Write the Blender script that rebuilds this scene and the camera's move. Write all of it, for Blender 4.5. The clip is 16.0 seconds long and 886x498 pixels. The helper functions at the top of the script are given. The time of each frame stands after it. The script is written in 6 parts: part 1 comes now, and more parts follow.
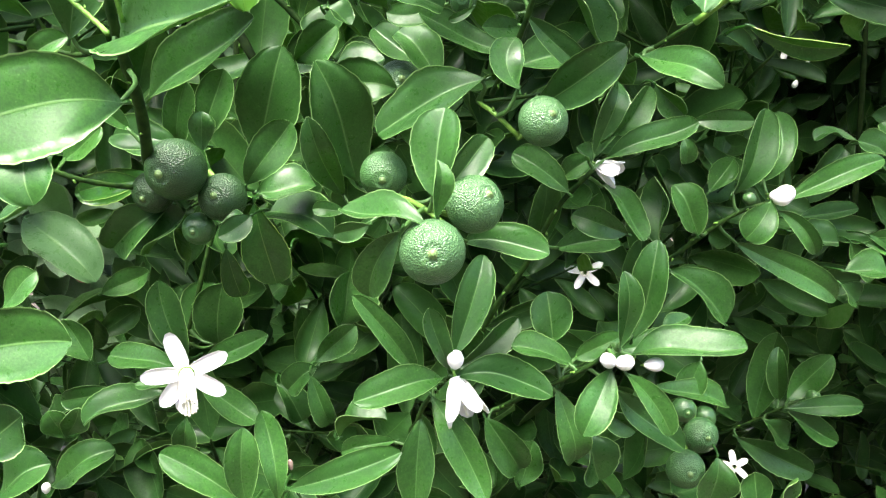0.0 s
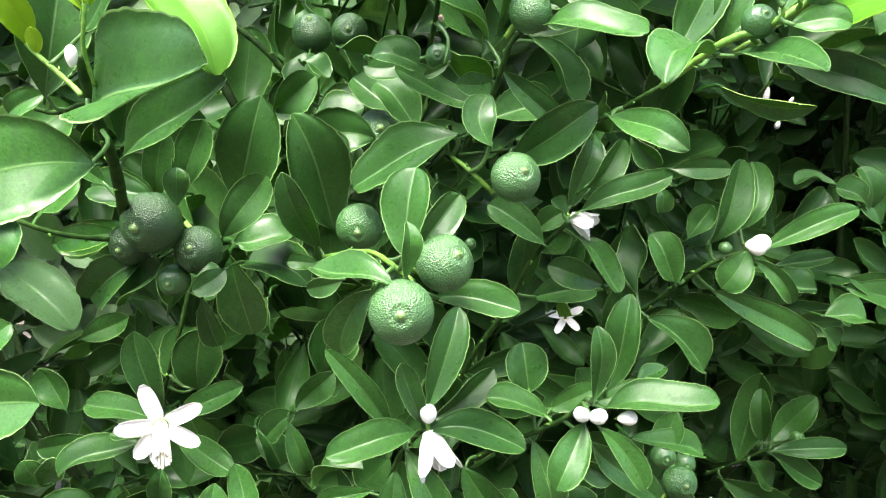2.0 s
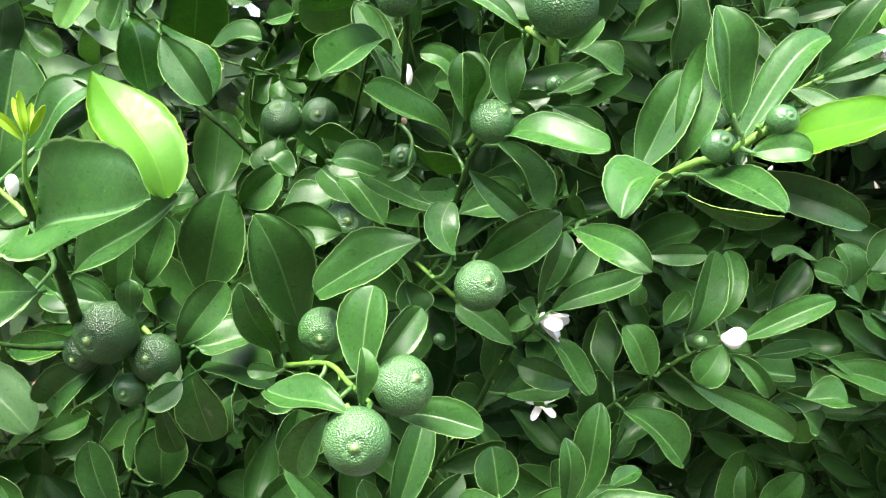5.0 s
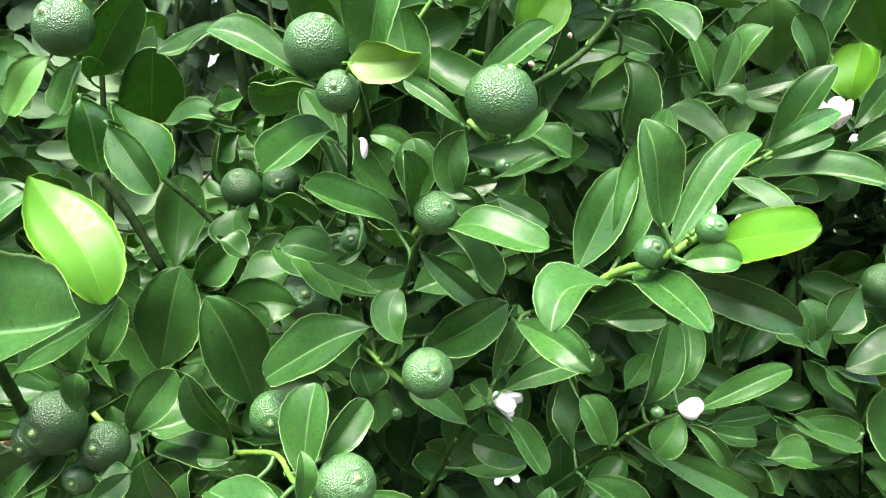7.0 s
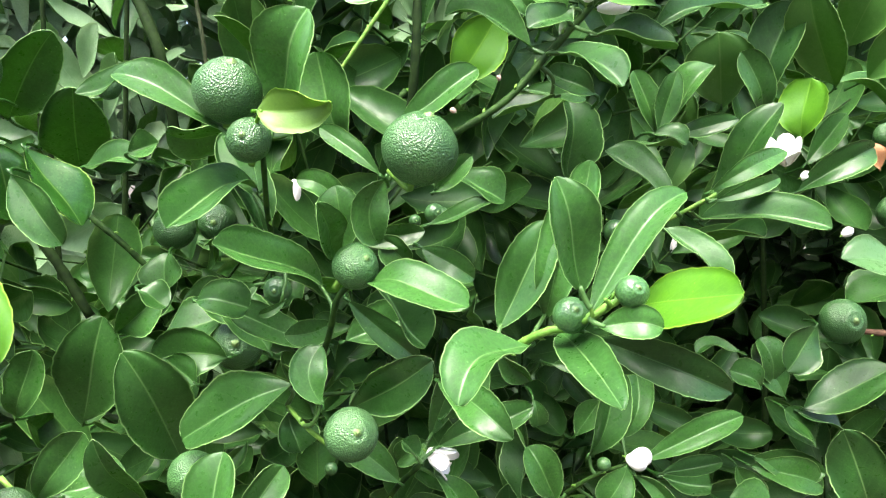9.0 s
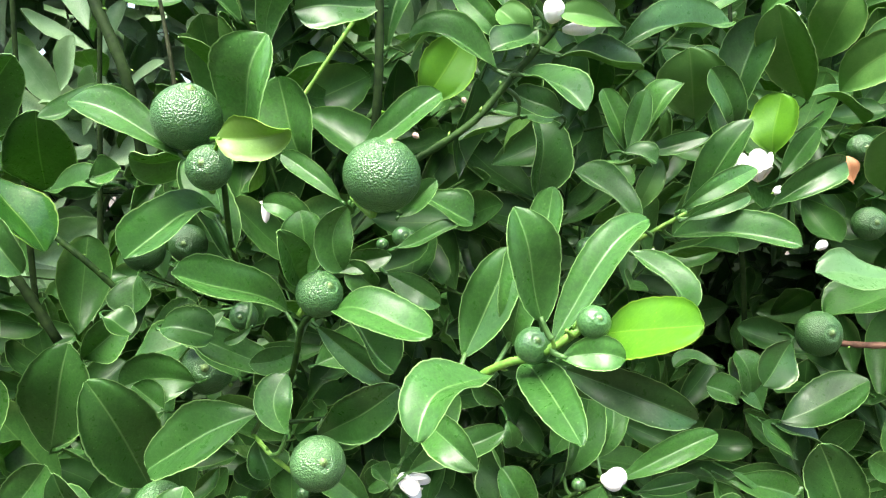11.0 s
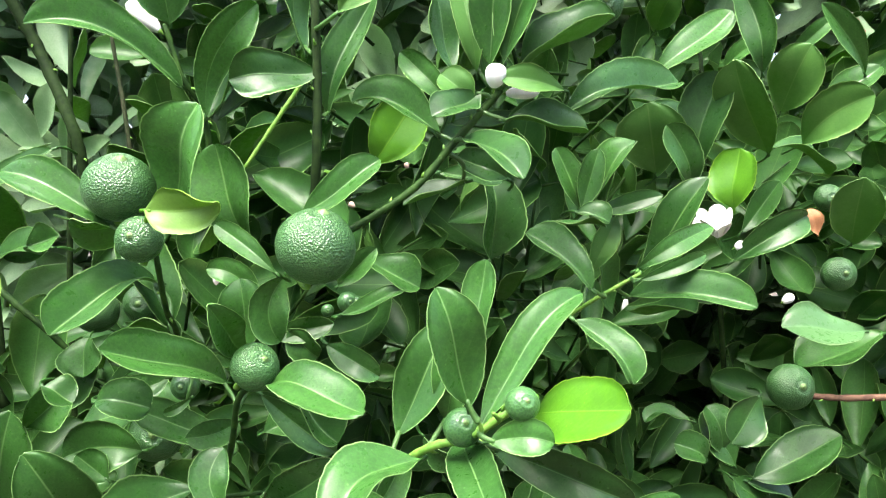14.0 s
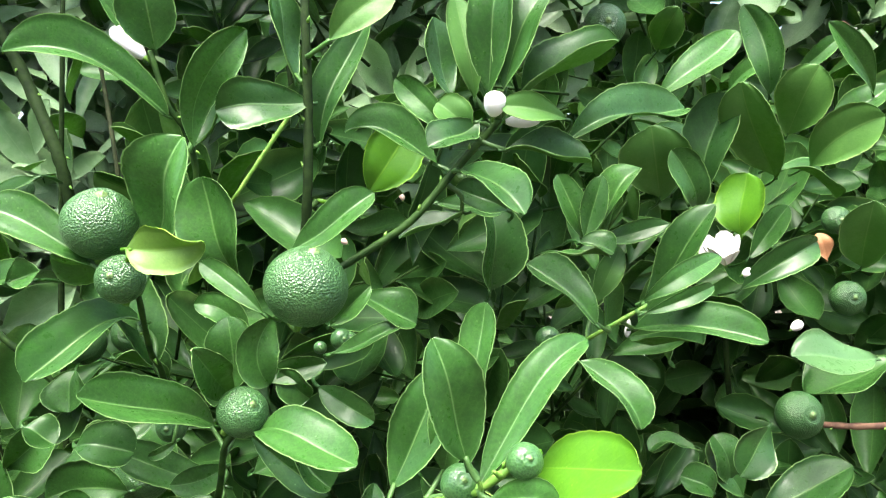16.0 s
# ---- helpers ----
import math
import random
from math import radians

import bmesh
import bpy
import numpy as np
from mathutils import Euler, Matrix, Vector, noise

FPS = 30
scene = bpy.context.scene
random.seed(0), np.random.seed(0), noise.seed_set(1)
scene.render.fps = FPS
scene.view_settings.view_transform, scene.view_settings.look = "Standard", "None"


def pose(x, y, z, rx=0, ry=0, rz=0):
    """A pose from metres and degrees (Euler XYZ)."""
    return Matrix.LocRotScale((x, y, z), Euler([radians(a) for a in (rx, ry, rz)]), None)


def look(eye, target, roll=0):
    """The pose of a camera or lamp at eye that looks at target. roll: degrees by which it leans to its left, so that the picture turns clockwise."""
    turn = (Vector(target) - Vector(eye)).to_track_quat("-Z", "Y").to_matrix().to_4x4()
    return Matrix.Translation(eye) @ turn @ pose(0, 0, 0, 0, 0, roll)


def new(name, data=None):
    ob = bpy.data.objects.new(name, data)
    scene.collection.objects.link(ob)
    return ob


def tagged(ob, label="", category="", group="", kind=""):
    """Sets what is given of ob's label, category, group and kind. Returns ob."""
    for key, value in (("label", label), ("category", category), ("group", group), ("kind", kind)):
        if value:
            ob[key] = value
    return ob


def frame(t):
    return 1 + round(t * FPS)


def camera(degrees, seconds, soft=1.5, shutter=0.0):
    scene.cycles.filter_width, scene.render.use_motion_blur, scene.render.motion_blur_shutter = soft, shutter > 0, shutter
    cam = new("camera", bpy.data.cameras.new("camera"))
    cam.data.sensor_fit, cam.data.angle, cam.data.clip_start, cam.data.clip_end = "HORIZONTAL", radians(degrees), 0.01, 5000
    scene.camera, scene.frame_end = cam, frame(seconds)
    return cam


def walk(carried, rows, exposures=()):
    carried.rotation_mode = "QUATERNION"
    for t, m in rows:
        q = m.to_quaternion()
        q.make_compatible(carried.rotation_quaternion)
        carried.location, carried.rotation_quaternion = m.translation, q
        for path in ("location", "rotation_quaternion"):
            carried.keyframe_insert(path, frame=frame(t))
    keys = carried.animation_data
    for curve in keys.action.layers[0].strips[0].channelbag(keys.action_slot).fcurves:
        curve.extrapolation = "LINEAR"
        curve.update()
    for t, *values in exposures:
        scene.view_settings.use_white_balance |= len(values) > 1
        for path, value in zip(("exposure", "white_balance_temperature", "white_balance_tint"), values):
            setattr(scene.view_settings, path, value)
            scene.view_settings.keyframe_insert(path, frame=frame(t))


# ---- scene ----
cam = camera(57.40, 16.0, soft=1.2)
PATH = [
    (0, (0.00000, 0.00000, 1.00000), (-0.00000, 0.97815, 0.79209), -0.000),
    (0.5, (0.00358, -0.00151, 1.00290), (0.00621, 0.97804, 0.80174), -0.020),
    (1, (0.00643, -0.00224, 1.00608), (0.01164, 0.97835, 0.81009), 0.071),
    (1.5, (0.01105, -0.00273, 1.00932), (0.01385, 0.97975, 0.82295), 0.098),
    (2, (0.01139, 0.00091, 1.01542), (0.01426, 0.98432, 0.83404), 0.206),
    (2.5, (0.01072, 0.00669, 1.01776), (0.01584, 0.98997, 0.83573), 0.294),
    (3, (0.01470, 0.00929, 1.02102), (0.02310, 0.99358, 0.84468), 0.284),
    (3.5, (0.01740, 0.01411, 1.03100), (0.02677, 0.99951, 0.86098), 0.056),
    (4, (0.02035, 0.01637, 1.03777), (0.03042, 1.00334, 0.87713), -0.128),
    (4.2, (0.02192, 0.01592, 1.03976), (0.03178, 1.00393, 0.88568), 0.106),
    (6.3, (0.04212, 0.01681, 1.07221), (0.05914, 1.00738, 0.93623), -0.694),
    (6.5, (0.04612, 0.01596, 1.07672), (0.06456, 1.00685, 0.94324), -0.754),
    (7, (0.04660, 0.01986, 1.08155), (0.06614, 1.01198, 0.95778), -0.579),
    (7.5, (0.04979, 0.02912, 1.08482), (0.07503, 1.02187, 0.96728), -0.633),
    (8, (0.06336, 0.03423, 1.08967), (0.09299, 1.02757, 0.97837), -0.721),
    (8.5, (0.06644, 0.03566, 1.09124), (0.10025, 1.02936, 0.98442), -0.751),
    (9, (0.07371, 0.03912, 1.09478), (0.11231, 1.03297, 0.99092), -0.876),
    (9.5, (0.08139, 0.04024, 1.09799), (0.12384, 1.03433, 0.99807), -1.170),
    (9.7, (0.08123, 0.04228, 1.09950), (0.12285, 1.03629, 0.99847), -1.088),
    (11.8, (0.09186, 0.04461, 1.10302), (0.14933, 1.03890, 1.01313), -1.670),
    (12, (0.09608, 0.04617, 1.10179), (0.14641, 1.04169, 1.02171), -1.625),
    (12.5, (0.10134, 0.04681, 1.10602), (0.15453, 1.04234, 1.02795), -1.649),
    (13, (0.09619, 0.04946, 1.10931), (0.14908, 1.04532, 1.03538), -1.323),
    (13.5, (0.10021, 0.05140, 1.11194), (0.15773, 1.04742, 1.04382), -1.242),
    (14, (0.10754, 0.05046, 1.11544), (0.16575, 1.04719, 1.05940), -1.888),
    (14.5, (0.11033, 0.05315, 1.12066), (0.17117, 1.04997, 1.06915), -2.185),
    (15, (0.10934, 0.05373, 1.12672), (0.16989, 1.05090, 1.08219), -2.200),
    (15.5, (0.11377, 0.05729, 1.12785), (0.17215, 1.05465, 1.08464), -2.060),
    (16, (0.10975, 0.06608, 1.12525), (0.16885, 1.06336, 1.08112), -2.067),
]
walk(cam, [(t, look(eye, target, roll)) for t, eye, target, roll in PATH])

# world, sun, exposure ------------------------------------------------------
world = bpy.data.worlds.new("sky")
scene.world = world
world.use_nodes = True
wn = world.node_tree
sky = wn.nodes.new("ShaderNodeTexSky")
sky.sky_type, sky.sun_disc = "NISHITA", False
sky.sun_elevation, sky.sun_rotation = radians(69), radians(200)
sky.air_density, sky.dust_density = 1.0, 6.0
wn.links.new(sky.outputs[0], wn.nodes["Background"].inputs[0])
wn.nodes["Background"].inputs[1].default_value = 0.15
lamp = bpy.data.lights.new("sun", "SUN")
lamp.energy, lamp.angle, lamp.color = 2.1, radians(40), (1.0, 0.985, 0.96)
sun = new("sun", lamp)
sun.matrix_world = look((-0.5, -0.65, 3.8), (0, 0.3, 1.0))
scene.view_settings.exposure = 2.6


# materials -----------------------------------------------------------------
def material(name):
    m = bpy.data.materials.new(name)
    m.use_nodes = True
    return m, m.node_tree, m.node_tree.nodes["Principled BSDF"]


def node(tree, kind, **values):
    n = tree.nodes.new(kind)
    for key, value in values.items():
        if key in n.inputs:
            n.inputs[key].default_value = value
    return n


def calc(tree, op, a, b=None):
    n = tree.nodes.new("ShaderNodeMath")
    n.operation = op
    for socket, v in zip(n.inputs, (a, b)):
        if v is None:
            continue
        if isinstance(v, (int, float)):
            socket.default_value = v
        else:
            tree.links.new(v, socket)
    return n.outputs[0]


def mixed(tree, fac, a, b):
    n = tree.nodes.new("ShaderNodeMix")
    n.data_type = "RGBA"
    for socket, v in ((n.inputs[0], fac), (n.inputs[6], a), (n.inputs[7], b)):
        if isinstance(v, (int, float)):
            socket.default_value = v
        elif isinstance(v, tuple):
            socket.default_value = (*v, 1)
        else:
            tree.links.new(v, socket)
    return n.outputs[2]


def ramp(tree, value, low, high):
    n = tree.nodes.new("ShaderNodeMapRange")
    n.interpolation_type = "SMOOTHSTEP"
    tree.links.new(value, n.inputs[0])
    n.inputs[1].default_value, n.inputs[2].default_value = low, high
    return n.outputs[0]


def leaf_material(name, dark, light, margin, rough, through_light, island=False, veins=1.0, lit=None):
    m, tree, shader = material(name)
    uv = node(tree, "ShaderNodeTexCoord").outputs["UV"]
    split = node(tree, "ShaderNodeSeparateXYZ")
    tree.links.new(uv, split.inputs[0])
    across = calc(tree, "ABSOLUTE", calc(tree, "SUBTRACT", calc(tree, "MULTIPLY", split.outputs[0], 2.0), 1.0))
    along = split.outputs[1]
    info = node(tree, "ShaderNodeNewGeometry").outputs["Random Per Island"] if island else node(tree, "ShaderNodeObjectInfo").outputs["Random"]
    place = node(tree, "ShaderNodeTexCoord").outputs["Object"]
    blot = node(tree, "ShaderNodeTexNoise", Scale=70.0, Detail=3.0)
    grain = node(tree, "ShaderNodeTexNoise", Scale=900.0, Detail=2.0)
    patch = node(tree, "ShaderNodeTexNoise", Scale=260.0, Detail=4.0, Roughness=0.65)
    for n in (blot, grain, patch):
        tree.links.new(place, n.inputs["Vector"])
    base = mixed(tree, info, dark, light)
    base = mixed(tree, calc(tree, "MULTIPLY", ramp(tree, blot.outputs[0], 0.35, 0.75), 0.55), base, light)
    base = mixed(tree, calc(tree, "MULTIPLY", ramp(tree, patch.outputs[0], 0.42, 0.68), 0.45), base, dark)
    # side veins run forward from the midrib
    lane = calc(tree, "ADD", calc(tree, "MULTIPLY", along, 9.0), calc(tree, "MULTIPLY", across, -2.2))
    vein = calc(tree, "ABSOLUTE", calc(tree, "SUBTRACT", calc(tree, "FRACT", lane), 0.5))
    vein = calc(tree, "SUBTRACT", 1.0, ramp(tree, vein, 0.0, 0.12))
    rib = calc(tree, "SUBTRACT", 1.0, ramp(tree, across, 0.010, 0.035))
    rim = ramp(tree, across, 0.95, 0.982)
    dots = node(tree, "ShaderNodeTexVoronoi", Scale=330.0)
    tree.links.new(place, dots.inputs["Vector"])
    speck = calc(tree, "SUBTRACT", 1.0, ramp(tree, dots.outputs["Distance"], 0.06, 0.16))
    speck = calc(tree, "MULTIPLY", speck, ramp(tree, blot.outputs[0], 0.48, 0.62))
    net = node(tree, "ShaderNodeTexVoronoi", Scale=520.0)
    net.feature = "DISTANCE_TO_EDGE"
    tree.links.new(place, net.inputs["Vector"])
    mesh = calc(tree, "SUBTRACT", 1.0, ramp(tree, net.outputs["Distance"], 0.0, 0.11))
    base = mixed(tree, calc(tree, "MULTIPLY", mesh, 0.035), base, margin)
    base = mixed(tree, calc(tree, "MULTIPLY", speck, 0.30), base, margin)
    base = mixed(tree, calc(tree, "MULTIPLY", vein, 0.03 * veins), base, margin)
    base = mixed(tree, calc(tree, "MULTIPLY", ramp(tree, grain.outputs[0], 0.42, 0.66), 0.40), base, dark)
    base = mixed(tree, calc(tree, "MULTIPLY", rib, 0.28 * veins), base, margin)
    base = mixed(tree, calc(tree, "MULTIPLY", rim, 0.75 if island else 0.95), base, margin)
    tree.links.new(base, shader.inputs["Base Color"])
    shader.inputs["IOR"].default_value = 1.36 if island else 1.43
    tree.links.new(calc(tree, "ADD", rough - 0.10, calc(tree, "MULTIPLY", ramp(tree, patch.outputs[0], 0.35, 0.65), 0.22)), shader.inputs["Roughness"])
    height = calc(tree, "ADD", calc(tree, "MULTIPLY", grain.outputs[0], 0.45), calc(tree, "MULTIPLY", calc(tree, "ADD", calc(tree, "MULTIPLY", vein, 0.3), rib), -0.3 * veins))
    height = calc(tree, "ADD", height, calc(tree, "MULTIPLY", blot.outputs[0], 1.0))
    bump = node(tree, "ShaderNodeBump", Strength=0.45, Distance=0.0004)
    tree.links.new(height, bump.inputs["Height"])
    tree.links.new(bump.outputs[0], shader.inputs["Normal"])
    glow = node(tree, "ShaderNodeBsdfTranslucent")
    tree.links.new(mixed(tree, 0.5, base, lit or margin), glow.inputs[0])
    both = node(tree, "ShaderNodeMixShader", Fac=through_light)
    tree.links.new(shader.outputs[0], both.inputs[1])
    tree.links.new(glow.outputs[0], both.inputs[2])
    tree.links.new(both.outputs[0], tree.nodes["Material Output"].inputs[0])
    return m


LEAF_TOP = leaf_material("leaf_top", (0.012, 0.052, 0.008), (0.043, 0.142, 0.023), (0.28, 0.48, 0.16), 0.37, 0.24)
LEAF_UNDER = leaf_material("leaf_under", (0.056, 0.165, 0.028), (0.095, 0.24, 0.044), (0.30, 0.46, 0.14), 0.50, 0.34, veins=0.7, lit=(0.20, 0.46, 0.04))
YOUNG_TOP = leaf_material("young_leaf_top", (0.052, 0.18, 0.008), (0.080, 0.235, 0.012), (0.26, 0.46, 0.05), 0.42, 0.36)
YOUNG_UNDER = leaf_material("young_leaf_under", (0.09, 0.20, 0.03), (0.13, 0.26, 0.04), (0.32, 0.50, 0.12), 0.45, 0.35, veins=0.7)
LEAF_WET = leaf_material("wet_leaf_top", (0.011, 0.058, 0.008), (0.040, 0.145, 0.020), (0.30, 0.48, 0.11), 0.02, 0.20)
LIME_LEAF = leaf_material("new_lime_leaf", (0.19, 0.36, 0.012), (0.27, 0.45, 0.022), (0.42, 0.58, 0.06), 0.40, 0.40, veins=0.5)
DRY_LEAF = leaf_material("dry_leaf", (0.30, 0.13, 0.05), (0.42, 0.20, 0.09), (0.50, 0.30, 0.15), 0.6, 0.2)
FILL_TOP = leaf_material("inner_leaf_top", (0.012, 0.052, 0.010), (0.046, 0.142, 0.027), (0.22, 0.40, 0.11), 0.40, 0.40, island=True)
# grey-green leaf colour, made paler to hold the sky's glare
PALE_GLARE_LEAF = leaf_material("grey_green_glare_leaf", (0.070, 0.17, 0.056), (0.11, 0.23, 0.085), (0.24, 0.38, 0.17), 0.34, 0.3)
PALE_TOP = leaf_material("pale_leaf_top", (0.16, 0.31, 0.13), (0.38, 0.54, 0.33), (0.42, 0.56, 0.34), 0.30, 0.45, island=True)
FILL_UNDER = leaf_material("inner_leaf_under", (0.045, 0.135, 0.022), (0.085, 0.20, 0.038), (0.30, 0.46, 0.14), 0.50, 0.30, island=True, veins=0.7, lit=(0.20, 0.46, 0.04))


def rind_material(name, pitted):
    m, tree, shader = material(name)
    place = node(tree, "ShaderNodeTexCoord").outputs["Object"]
    pores = node(tree, "ShaderNodeTexVoronoi", Scale=1250.0)
    blot = node(tree, "ShaderNodeTexNoise", Scale=60.0, Detail=3.0)
    fine = node(tree, "ShaderNodeTexNoise", Scale=700.0, Detail=3.0)
    for n in (pores, blot, fine):
        tree.links.new(place, n.inputs["Vector"])
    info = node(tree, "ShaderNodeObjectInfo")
    base = mixed(tree, ramp(tree, blot.outputs[0], 0.3, 0.75), (0.019, 0.064, 0.015), (0.040, 0.106, 0.028))
    pit = ramp(tree, pores.outputs["Distance"], 0.15, 0.75)
    base = mixed(tree, calc(tree, "MULTIPLY", pit, 0.22), base, (0.13, 0.26, 0.06))
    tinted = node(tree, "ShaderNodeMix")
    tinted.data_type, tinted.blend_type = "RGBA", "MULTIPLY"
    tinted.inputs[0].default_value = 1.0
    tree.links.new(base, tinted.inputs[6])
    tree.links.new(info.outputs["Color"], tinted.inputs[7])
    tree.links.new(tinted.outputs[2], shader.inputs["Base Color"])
    shader.inputs["Roughness"].default_value = 0.31
    bump = node(tree, "ShaderNodeBump", Strength=0.9 * pitted, Distance=0.0006)
    tree.links.new(calc(tree, "ADD", calc(tree, "MULTIPLY", pores.outputs["Distance"], 0.8), calc(tree, "MULTIPLY", fine.outputs[0], 0.4)), bump.inputs["Height"])
    tree.links.new(bump.outputs[0], shader.inputs["Normal"])
    return m


def plain(name, a, b, scale, rough, bump_height=0.0005, soft=0.0, gloss=0.5):
    m, tree, shader = material(name)
    place = node(tree, "ShaderNodeTexCoord").outputs["Object"]
    n = node(tree, "ShaderNodeTexNoise", Scale=scale, Detail=4.0)
    tree.links.new(place, n.inputs["Vector"])
    tree.links.new(mixed(tree, ramp(tree, n.outputs[0], 0.3, 0.7), a, b), shader.inputs["Base Color"])
    shader.inputs["Roughness"].default_value = rough
    shader.inputs["Specular IOR Level"].default_value = gloss
    shader.inputs["Subsurface Weight"].default_value = soft
    shader.inputs["Subsurface Radius"].default_value = (0.004, 0.004, 0.003)
    bump = node(tree, "ShaderNodeBump", Strength=0.5, Distance=bump_height)
    tree.links.new(n.outputs[0], bump.inputs["Height"])
    tree.links.new(bump.outputs[0], shader.inputs["Normal"])
    return m


RIND = rind_material("citrus_rind", 1.0)
YOUNG_RIND = rind_material("young_citrus_rind", 0.3)
SCAR = plain("style_scar", (0.07, 0.15, 0.035), (0.15, 0.23, 0.07), 1500, 0.5)
GREEN_WOOD = plain("green_twig", (0.008, 0.026, 0.005), (0.027, 0.066, 0.011), 140, 0.62, gloss=0.1)
PALE_WOOD = plain("young_twig", (0.07, 0.18, 0.020), (0.15, 0.29, 0.045), 300, 0.5, gloss=0.3)
BROWN_WOOD = plain("brown_twig", (0.07, 0.038, 0.024), (0.14, 0.08, 0.05), 220, 0.75, gloss=0.2)
OLD_WOOD = plain("dark_green_twig", (0.007, 0.017, 0.004), (0.017, 0.036, 0.008), 180, 0.7, gloss=0.1)
BARK = plain("grey_green_bark", (0.022, 0.034, 0.014), (0.06, 0.07, 0.035), 160, 0.8, gloss=0.1)
PETAL = plain("white_petal", (0.80, 0.80, 0.76), (0.88, 0.87, 0.85), 260, 0.5, 0.0003, 0.2)
PINK_PETAL = plain("pinkish_petal", (0.80, 0.72, 0.68), (0.86, 0.82, 0.78), 260, 0.5, 0.0003, 0.2)
DRIED = plain("dried_style", (0.34, 0.22, 0.17), (0.48, 0.34, 0.28), 400, 0.7)
SALMON = plain("salmon_petal", (0.46, 0.19, 0.16), (0.56, 0.27, 0.23), 200, 0.5, 0.0003, 0.2)
STAMEN = plain("cream_stamen", (0.78, 0.75, 0.60), (0.86, 0.84, 0.74), 500, 0.6)
PLASTER = plain("grey_plaster", (0.36, 0.35, 0.32), (0.46, 0.45, 0.42), 6, 0.9, 0.004)
SOIL = plain("dark_soil", (0.03, 0.024, 0.016), (0.075, 0.06, 0.04), 9, 0.95, 0.01)


# mesh helpers --------------------------------------------------------------
def part(name, bm, materials, parent=None, label=""):
    me = bpy.data.meshes.new(name)
    bm.to_mesh(me)
    bm.free()
    for m in materials if isinstance(materials, (list, tuple)) else (materials,):
        me.materials.append(m)
    ob = new(name, me)
    ob.parent = parent
    if label:
        ob["label"] = label
    return ob


def leaf_profile(v, widest=0.6):
    """Half width of a citrus blade at v of its length, 1 at the widest: wedge-shaped at the foot, rounded at the tip."""
    if v > widest:
        return max(1 - 0.985 * ((v - widest) / (1 - widest)) ** 2.25, 0.0) ** 0.58
    return max(1 - ((widest - v) / widest) ** 1.8, 0.0) ** 0.9


